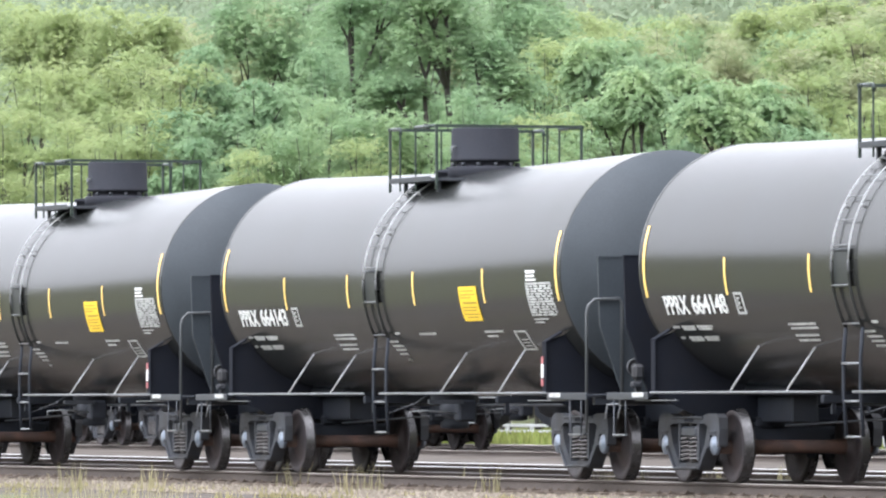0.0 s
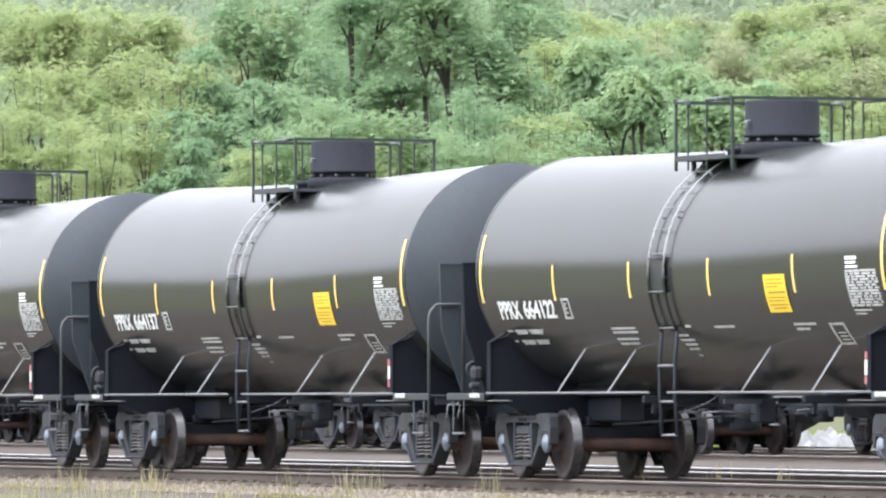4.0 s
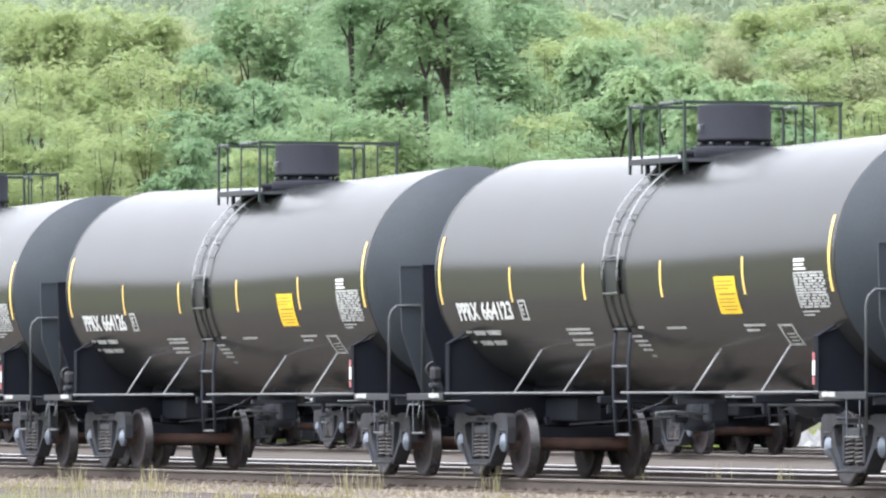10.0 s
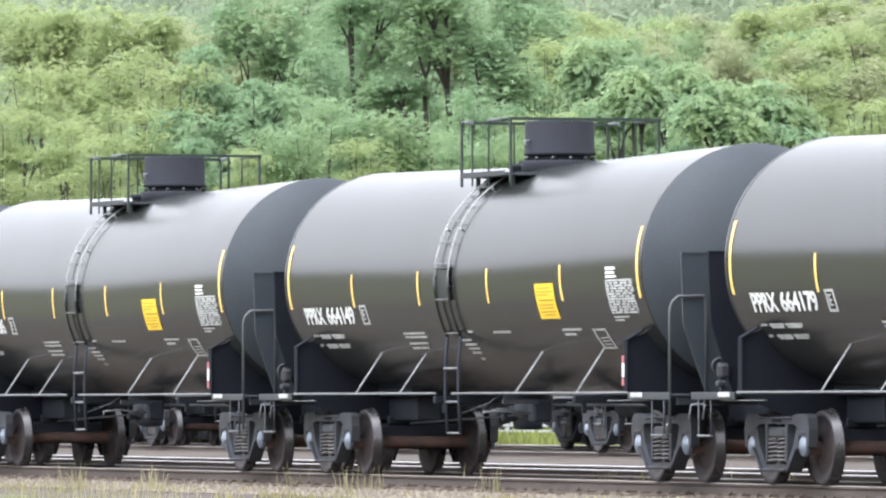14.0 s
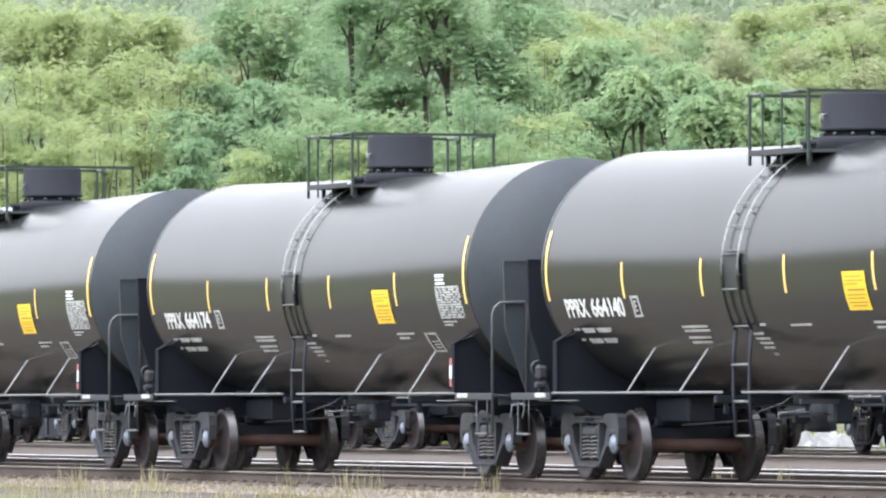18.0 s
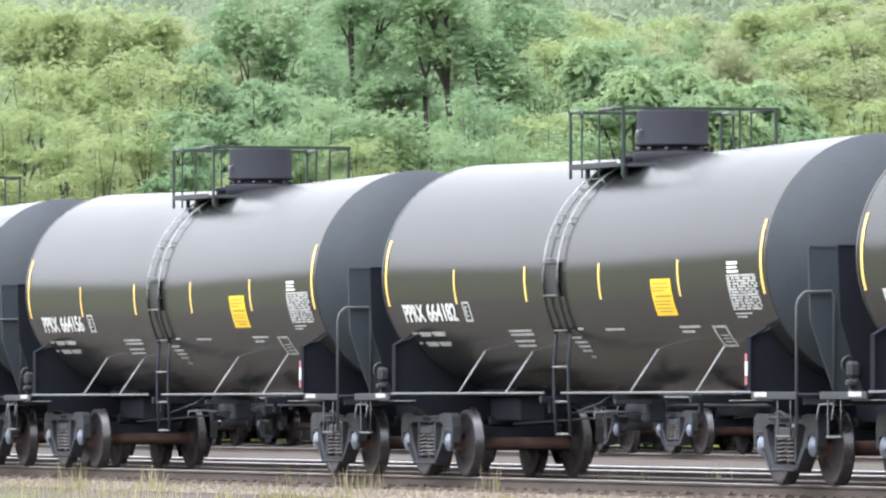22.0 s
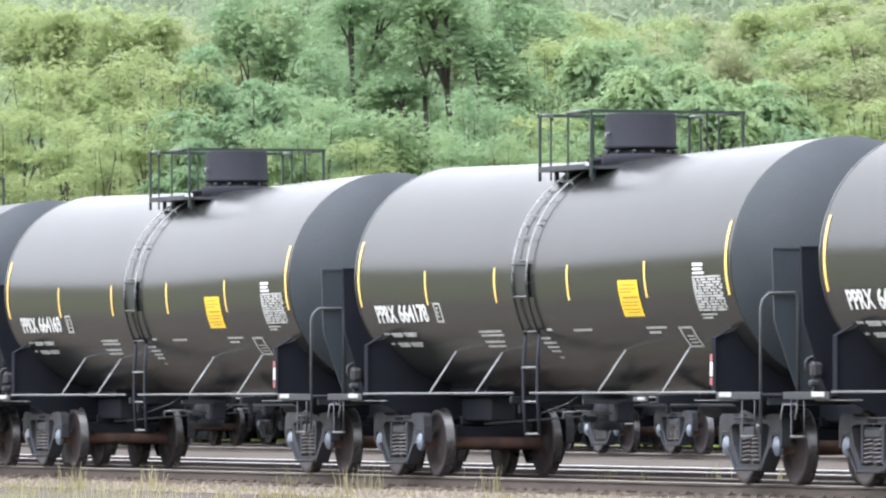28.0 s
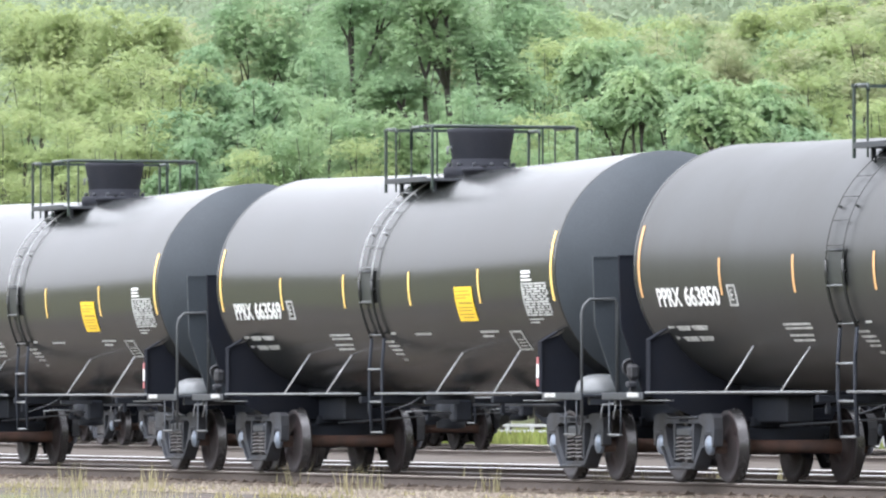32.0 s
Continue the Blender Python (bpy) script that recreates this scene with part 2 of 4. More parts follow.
def tank_shell():
    bm = B()
    n = 72
    stations = []
    c0, s0 = math.cos(radians(63)), math.sin(radians(63))
    for a in (0, 9, 18, 27, 36, 45, 54, 60, 62.3, 63):
        stations.append((-HALF - 0.70 * (math.cos(radians(a)) - c0) / (1 - c0), R_TANK * math.sin(radians(a)) / s0))
    stations.append((-HALF + 0.012, R_TANK))
    for x in (-7.35, -6.2, -5.0, -3.7, -2.4, -1.2, 0.0):
        stations.append((x, R_TANK))
    stations = stations + [(-x, r) for x, r in reversed(stations[:-1])]
    rings = []
    for x, r in stations:
        zc = 2.65 + TILT * min(abs(x), HALF + 0.3)
        r = max(r, 0.02)
        rings.append([bm.verts.new((x, r * math.sin(2 * math.pi * k / n), zc + r * math.cos(2 * math.pi * k / n))) for k in range(n)])
    for i, (a, b) in enumerate(zip(rings, rings[1:])):
        for k in range(n):
            f = bm.faces.new((a[k], a[(k + 1) % n], b[(k + 1) % n], b[k]))
            f.smooth, f.material_index = True, 1 if i < 9 or i > len(rings) - 11 else 0
    bm.faces.new(rings[0]).material_index = 1
    bm.faces.new(rings[-1]).material_index = 1
    return bm


def seam_band(x):
    """A jacket strap round the shell."""
    bm, n, zc = B(), 72, axis_z(x)
    lo = []
    for dx, dr in ((-0.03, 0.0), (-0.028, 0.004), (0.028, 0.004), (0.03, 0.0)):
        lo.append([bm.verts.new((x + dx, (R_TANK + dr) * math.sin(2 * math.pi * k / n), zc + (R_TANK + dr) * math.cos(2 * math.pi * k / n))) for k in range(n)])
    for a, b in zip(lo, lo[1:]):
        for k in range(n):
            bm.faces.new((a[k], a[(k + 1) % n], b[(k + 1) % n], b[k])).smooth = True
    return bm


def lettering(text, size, x, z, width, off=0.007):
    """Flat letters of the built-in font, wrapped on to the shell."""
    cu = bpy.data.curves.new("lettering", "FONT")
    cu.body, cu.size, cu.offset = text, size, size * 0.02
    ob = bpy.data.objects.new("lettering", cu)
    scene.collection.objects.link(ob)
    bpy.context.view_layer.update()
    me = bpy.data.meshes.new_from_object(ob.evaluated_get(bpy.context.evaluated_depsgraph_get()))
    bpy.data.objects.remove(ob)
    bm = B()
    bm.from_mesh(me)
    bpy.data.meshes.remove(me)
    lo, hi = min(v.co.x for v in bm.verts), max(v.co.x for v in bm.verts)
    bold = bmesh.ops.duplicate(bm, geom=bm.verts[:] + bm.edges[:] + bm.faces[:])["geom"]
    bold = {g for g in bold if isinstance(g, bmesh.types.BMVert)}
    for v in bm.verts:
        push = 0.02 if v in bold else 0.0
        v.co = on_tank(x + push + (v.co.x - lo) * (width - 0.02) / (hi - lo), z + v.co.y, off + 0.05 * push)
    return bm


def wheelset(parent, x):
    bm = B()
    lathe(bm, [(0.09, -1.02), (0.09, -0.80), (0.105, -0.70), (0.085, -0.45), (0.082, 0.0), (0.085, 0.45), (0.105, 0.70), (0.09, 0.80), (0.09, 1.02)], "y", n=16)
    axle = part("wheelset", bm, M_AXLE, parent, "rusty steel axle with two wheels")
    axle.matrix_basis = pose(x, 0, 0.457)
    for s in (-1, 1):
        bm = B()
        # hub, dished plate, rim, tread with flange on the inner side
        prof = [(0.11, 0.67), (0.13, 0.67), (0.14, 0.70), (0.30, 0.745), (0.385, 0.715), (0.40, 0.70), (0.475, 0.702), (0.485, 0.715), (0.483, 0.73),
                (0.459, 0.742), (0.455, 0.835), (0.44, 0.842), (0.39, 0.842), (0.375, 0.82), (0.27, 0.79), (0.15, 0.85), (0.13, 0.86), (0.11, 0.86)]
        mis = [0, 0, 0, 0, 0, 0, 0, 1, 1, 1, 0, 0, 0, 0, 0, 0, 0]
        lathe(bm, [(r, h * s) for r, h in prof], "y", n=36, mis=mis)
        for k in range(3):
            a = 2 * math.pi * k / 3
            box(bm, (0.21 * math.cos(a), 0.80 * s, 0.21 * math.sin(a)), (0.05, 0.02, 0.03), (0, -math.degrees(a), 0))
        part("wheel", bm, [M_WHEEL, M_TREAD], axle, "rust-brown wheel with polished rim")
    return axle


def sideframe_mesh(s):
    """A cast side frame with its two window openings, jaws over the bearings and a low middle."""
    bm = B()
    y0, y1 = 0.97 * s, 1.09 * s
    def pl(a, b, t):
        return Vector((a, y0 + (y1 - y0) * t, b))
    # top chord and pedestals
    for m in (1, -1):
        slab(bm, [(m * a, b) for a, b in ((0, 0.83), (0.45, 0.83), (0.70, 0.87), (1.00, 0.87), (1.09, 0.82), (1.12, 0.68), (1.10, 0.47), (1.03, 0.45), (1.01, 0.60), (0.77, 0.60), (0.72, 0.70), (0.58, 0.745), (0, 0.745))], 1, pl)
        # diagonal to the bottom chord
        slab(bm, [(m * a, b) for a, b in ((0.77, 0.60), (0.76, 0.46), (0.70, 0.42), (0.46, 0.19), (0.36, 0.17), (0.36, 0.25), (0.58, 0.48), (0.69, 0.72))], 1, pl)
        # column beside the springs
        slab(bm, [(m * a, b) for a, b in ((0.31, 0.76), (0.38, 0.76), (0.37, 0.28), (0.31, 0.28))], 1, pl)
    slab(bm, [(-0.38, 0.17), (0.38, 0.17), (0.38, 0.25), (-0.38, 0.25)], 1, pl)
    # flanges that give the casting depth
    ym = (y0 + y1) / 2
    box(bm, (0, ym, 0.82), (1.1, 0.18, 0.03), bevel=0.01)
    box(bm, (0, ym, 0.185), (0.80, 0.22, 0.035), bevel=0.01)
    for m in (1, -1):
        box(bm, (0.60 * m, ym, 0.31), (0.42, 0.20, 0.03), (0, -43 * m, 0), bevel=0.008)
        box(bm, (0.89 * m, ym, 0.64), (0.24, 0.14, 0.04), bevel=0.012)
    return bm


def coil_mesh(x, y, z0, z1, r, turns):
    bm = B()
    n = int(turns * 10)
    tube(bm, [(x + r * math.cos(2 * math.pi * k / 10), y + r * math.sin(2 * math.pi * k / 10), z0 + (z1 - z0) * k / n) for k in range(n + 1)], 0.016, 5)
    return bm


def truck(parent, x):
    bm = B()
    box(bm, (0, 0, 0.60), (0.34, 2.1, 0.22), bevel=0.03)
    box(bm, (0, 0, 0.76), (0.42, 0.5, 0.12), bevel=0.02)
    for s in (-1, 1):
        box(bm, (0.48 * s, 0, 0.42), (0.09, 1.5, 0.12), bevel=0.02)
        for m in (-1, 1):
            box(bm, (0.42 * s, 0.72 * m, 0.46), (0.06, 0.12, 0.30), bevel=0.015)
    body = part("truck", bm, M_UNDER, parent, "three-piece freight truck under the tank")
    body.matrix_basis = pose(x, 0, 0)
    for s in (-1, 1):
        part("side_frame", sideframe_mesh(s), M_CAST, body, "dusty grey cast side frame")
        for m in (-1, 1):
            bm = B()
            lathe(bm, [(0.07, 1.02 * s), (0.125, 1.03 * s), (0.125, 1.075 * s), (0.11, 1.09 * s), (0.075, 1.095 * s), (0.07, 1.105 * s), (0.02, 1.108 * s)], "y", (0.889 * m, 0, 0.475), 16)
            part("bearing_cap", bm, M_CAP, body, "pale bluish bearing end cap")
            box_bm = box(B(), (0.889 * m, 1.0 * s, 0.60), (0.20, 0.14, 0.05), bevel=0.012)
            part("bearing_adapter", box_bm, M_CAST, body)
        for k, dx in enumerate((-0.16, 0.16)):
            part("coil_spring", coil_mesh(dx, 1.03 * s, 0.26, 0.57, 0.085, 6), M_SPRING, body)
        bm = box(B(), (0, 1.00 * s, 0.64), (0.54, 0.20, 0.14), bevel=0.03)
        part("truck_bolster_end", bm, M_FRAME, body)
    return body


def ladder(parent, side, dull=False):
    """The ladder from the platform over the shell and down past the side rail."""
    x0, x1 = -0.62, -0.06
    def at(x, ang, off):
        r = R_TANK + off
        return (x, -side * r * math.cos(radians(ang)), 2.65 + r * math.sin(radians(ang)))
    bm = B()
    for x in (x0, x1):
        tube(bm, [at(x, a, 0.05) for a in range(2, 63, 6)], 0.007 if dull else 0.012, 6)
    for a in (52, 26):
        for x in (x0, x1):
            tube(bm, [at(x, a, 0.0), at(x, a, 0.05)], 0.018, 5)
    # pale here, dark further down: sky light is put into the ladder's colours
    up = part("upper_ladder", bm, M_TANK if dull else M_PALE, parent, "black curved ladder over the shoulder of the tank" if dull else "pale curved ladder over the shoulder of the tank")
    for a in range(8, 60, 11):
        part("rung", tube(B(), [at(x0, a, 0.055), at(x1, a, 0.055)], 0.005 if dull else 0.007, 6), M_TANK if dull else M_PIPE, up)
    # dark sheet added in place of the ladder's blurred reflection in the shell
    n = 6
    bm = B()
    cols = [[bm.verts.new(at(x, -10 + 17 * j / n, 0.03)) for j in range(n + 1)] for x in (x0 + 0.02, x1 - 0.02)]
    for j in range(n):
        bm.faces.new((cols[0][j], cols[1][j], cols[1][j + 1], cols[0][j + 1]))
    mid = part("middle_ladder", bm, M_REFLECTION, parent, "dark ladder with an added sheet for its reflection in the tank")
    for x in (x0, x1):
        bm = tube(B(), [at(x, a, 0.05) for a in range(-28, 3, 6)], 0.022, 6)
        for a in (-3, -26):
            tube(bm, [at(x, a, 0.0), at(x, a, 0.05)], 0.018, 5)
        part("stile", bm, M_TANK, mid)
    for a in (6, -9, -26):
        part("rung", tube(B(), [at(x0, a, 0.06), at(x1, a, 0.06)], 0.010, 6), M_FRAME if a > 0 else M_PIPE, mid)
    bm = B()
    y = -side * 1.47
    for x in (x0, x1):
        tube(bm, [at(x, -28, 0.05), (x + 0.02, -side * 1.45, 1.55), (x + 0.07, y, 1.15), (x + 0.16, y, 0.60)], 0.026, 6)
    low = part("lower_ladder", bm, M_UNDER, parent, "lower steps hanging below the side rail")
    for z, dx in ((1.47, 0.03), (1.02, 0.09), (0.60, 0.16)):
        part("step", tube(B(), [(x0 + dx, y, z), (x1 + dx, y, z)], 0.016, 6), M_PIPE, low)
    part("ladder_brace", tube(B(), [(x1 + 0.08, y, 0.85), (x1 + 0.25, y * 0.75, 1.0), (x1 + 0.3, y * 0.6, 1.16)], 0.010, 6), M_FRAME, low)


def platform(parent, old=False):
    """Walkway and guard rail round the loading hatch."""
    xa, xb, w, top = -1.10, 0.95, 1.05, 4.80
    for s in (-1, 1):
        n = 8
        outline = [(xa, 0.58), (xa, 1.03), (xa + 0.03, 1.07), (xb - 0.22, 1.07)]
        outline += [(xb - 0.22 + 0.22 * math.sin(math.pi / 2 * k / n), 0.85 + 0.22 * math.cos(math.pi / 2 * k / n)) for k in range(1, n + 1)] + [(xb, 0.58)]
        plat = part("walkway", slab(B(), outline, 0.04, lambda a, b, t: Vector((a, s * b, 4.05 + t))), M_FRAME, parent, "narrow steel walkway beside the hatch")
        part("toe_board", box(B(), ((xa + xb) / 2 - 0.1, s * 1.06, 4.085), (xb - xa - 0.25, 0.012, 0.07), bevel=0.004), M_FRAME, plat)
        for x in (xa + 0.25, xb - 0.35):
            zt = 2.65 + TILT * abs(x) + math.sqrt(R_TANK ** 2 - 0.9 ** 2)
            part("walkway_bracket", box(B(), (x, s * 0.9, (zt + 4.06) / 2), (0.05, 0.05, 4.10 - zt)), M_FRAME, plat)
    posts = [(xa, -w), (xa + 0.45, -w), (0.03, -w), (xb, -w), (xb, w), (0.03, w), (xa + 0.45, w), (xa, w), (xb, 0.55), (xa, 0.55), (xa, -0.3)]
    rail = B()
    if old:
        # rounded corners on the older guard rail
        tube(rail, [(0.03, -w, top - 0.3), (0.03, -w, top - 0.06), (0.10, -w, top), (xb - 0.1, -w, top), (xb, -w + 0.1, top), (xb, w - 0.1, top), (xb - 0.1, w, top), (0.03, w, top)], 0.026, 8)
    else:
        tube(rail, [(0.03, -w, top), (xb, -w, top)], 0.026, 8)
        box(rail, (xb, 0, top), (0.055, 2 * w + 0.05, 0.04))
        tube(rail, [(xb, w, top), (0.03, w, top)], 0.026, 8)
    part("guard_rail", rail, M_RAILING, parent, "dark green-grey guard rail round the hatch")
    rail = box(B(), (xa, 0, top), (0.055, 2 * w + 0.05, 0.04))
    for s in (-1, 1):
        tube(rail, [(xa, s * w, top), (xa + 0.45, s * w, top), (xa + 0.47, s * w, top - 0.08)], 0.024, 8)
    guard = part("guard_rail", rail, M_RAILING, parent, "dark green-grey guard rail round the hatch")
    for i, (x, y) in enumerate(posts):
        r = 0.024 if i in (0, 3, 4, 7) else 0.016
        inner = abs(y) < 0.9
        z0 = 3.93 if not inner else 2.65 + TILT * abs(x) + math.sqrt(R_TANK ** 2 - y * y)
        bm = box(B(), (x, y, (z0 + top) / 2), (r * 2, r * 1.4, top - z0), bevel=0.006)
        part("post", bm, M_RAILING, guard)
    return plat


def hatch(parent, old=False):
    """The valve housing on top of the tank."""
    x, z = -0.08, 4.14
    bm = B()
    if old:
        prof = [(0.36, z + 0.05), (0.38, z + 0.12), (0.46, z + 0.58), (0.475, z + 0.63), (0.46, z + 0.66), (0.1, z + 0.68)]
    else:
        prof = [(0.47, z + 0.20), (0.485, z + 0.21), (0.485, z + 0.24), (0.47, z + 0.25), (0.47, z + 0.64), (0.455, z + 0.665), (0.1, z + 0.68)]
    lathe(bm, prof, "z", (x, 0, 0), 32)
    house = part("valve_housing", bm, M_HOUSING, parent, "round black valve housing")
    bm = lathe(B(), [(0.52, z - 0.05), (0.52, z + 0.10), (0.50, z + 0.13), (0.40, z + 0.14), (0.42, z + 0.24), (0.1, z + 0.24)], "z", (x, 0, 0), 32)
    part("nozzle", bm, M_HOUSING, house)
    for k in range(12):
        a = 2 * math.pi * k / 12
        bm = lathe(B(), [(0.03, 0), (0.03, 0.05), (0.015, 0.055)], "z", (x + 0.46 * math.cos(a), 0.46 * math.sin(a), z + 0.13), 6)
        part("bolt", bm, M_FRAME, house)
    bm = lathe(B(), [(0.24, 0.0), (0.24, 0.06), (0.27, 0.07), (0.27, 0.11), (0.05, 0.14)], "z", (x + (0.75 if old else -0.62), -0.25, z - 0.02), 20)
    box(bm, (x + (0.75 if old else -0.62), -0.25, z + 0.13), (0.5, 0.06, 0.03))
    part("manway_cover", bm, M_HOUSING, parent, "flat hinged manway cover")
    bm = B()
    tube(bm, [(x + 0.1, -0.46, z + 0.4), (x + 0.1, -0.52, z + 0.4), (x + 0.1, -0.52, z + 0.30)], 0.018, 6)
    part("latch", bm, M_PIPE, house)


def markings(parent, mixed=False):
    """Reflective tape, placard, data panels and the reporting mark on the near side."""
    sx = 0.48 if mixed else 0.0
    for x in (-7.35, 7.12 if mixed else 7.35):
        part("reflective_strip", patch(B(), x - 0.043, x + 0.043, 2.33, 3.24, nz=10), M_FADED if mixed and x < 0 else M_YELLOW, parent, "long yellow reflective strip")
    for x in ((-4.42, -1.86, 0.84, 3.8) if mixed else (-4.42, -1.5, 1.42, 4.38)):
        part("reflective_strip", patch(B(), x - 0.037, x + 0.037, 2.33, 2.79, nz=5), M_FADED if mixed else M_YELLOW, parent, "short yellow reflective strip")
    plate = part("placard", patch(B(), 3.36 + sx, 4.10 + sx, 2.10, 2.56, 0.008, 2, 6), M_PLACARD, parent, "yellow warning placard with small print")
    bm = B()
    for z, a, b in ((2.50, 3.35, 3.9), (2.45, 3.35, 3.95), (2.41, 3.33, 3.75), (2.345, 3.4, 3.97), (2.335, 3.4, 3.97), (2.28, 3.35, 3.95), (2.24, 3.35, 3.9), (2.19, 3.35, 3.95), (2.15, 3.45, 3.9)):
        patch(bm, a + 0.08 + sx, b + 0.08 + sx, z - 0.007, z + 0.007, 0.011, 1, 1)
    part("print_line", bm, M_PLACARD_INK, plate)["kind"] = "stuff"
    # upper data panel beside the end strip
    rng = random.Random(4)
    data = part("data_stencil", patch(patch(patch(B(), 6.15, 6.52, 2.70, 2.74), 6.15, 6.50, 2.65, 2.68), 6.15, 6.56, 2.60, 2.63), M_WHITE, parent, "white stencilled tank data")
    bm = B()
    for r in range(13):
        z = 2.565 - r * 0.034
        a = 6.12
        while a < 7.12:
            wd = rng.uniform(0.08, 0.34) if r not in (0, 7) else 1.0
            b = min(a + wd, 7.16)
            patch(bm, a, b, z - 0.013, z + 0.013, 0.006, 1, 1)
            a = b + rng.uniform(0.03, 0.06)
    for z, b in ((2.10, 6.7), (2.06, 6.5)):
        patch(bm, 6.14, b, z - 0.01, z + 0.01, 0.006, 1, 1)
    part("stencil_block", bm, M_STENCIL, data)["kind"] = "stuff"
    # rows of small stencils low on the shell
    def rows(name, x0, lines):
        bm = B()
        for z, a, b in lines:
            patch(bm, x0 + a, x0 + b, z - 0.014, z + 0.014, 0.006, 2, 1)
        part(name, bm, M_STENCIL, parent)["kind"] = "stuff"
    rows("load_stencil", -6.82, [(1.955, 0.0, 0.22), (1.955, 0.30, 0.80), (1.955, 0.86, 1.45), (1.925, 0.34, 0.78), (1.925, 0.9, 1.4), (1.82, 0.05, 0.2), (1.82, 0.34, 0.85), (1.82, 0.92, 1.45), (1.79, 0.38, 0.85), (1.79, 0.95, 1.4)])
    rows("test_stencil", -2.66, [(1.955, 0.0, 0.95), (1.905, 0.02, 0.97), (1.82, 0.04, 0.86), (1.76, 0.06, 0.80)])
    rows("service_stencil", 1.20, [(1.945, 0.0, 0.70)])
    rows("inspection_stencil", -0.28, [(1.96, 0.45, 0.65), (1.85, 0.0, 0.42), (1.79, 0.06, 0.55), (1.735, 0.10, 0.55), (1.68, 0.14, 0.50), (1.60, 0.3, 0.45)])
    rows("brake_stencil", 3.95, [(1.955, 0.0, 0.74), (1.895, 0.02, 0.45)])
    bm = B()
    sf = -0.25 if mixed else 0.0
    for a, b, c, d in ((5.10, 5.60, 1.935, 1.96), (5.10, 5.60, 1.70, 1.725), (5.10, 5.16, 1.70, 1.96), (5.54, 5.60, 1.70, 1.96)):
        patch(bm, a + sf, b + sf, c, d, 0.006, 1, 2)
    for z in (1.76, 1.80, 1.84):
        patch(bm, 5.24 + sf, 5.5 + sf, z - 0.008, z + 0.008, 0.006, 1, 1)
    part("stencil_frame", bm, M_STENCIL, parent, "small framed stencil panel")


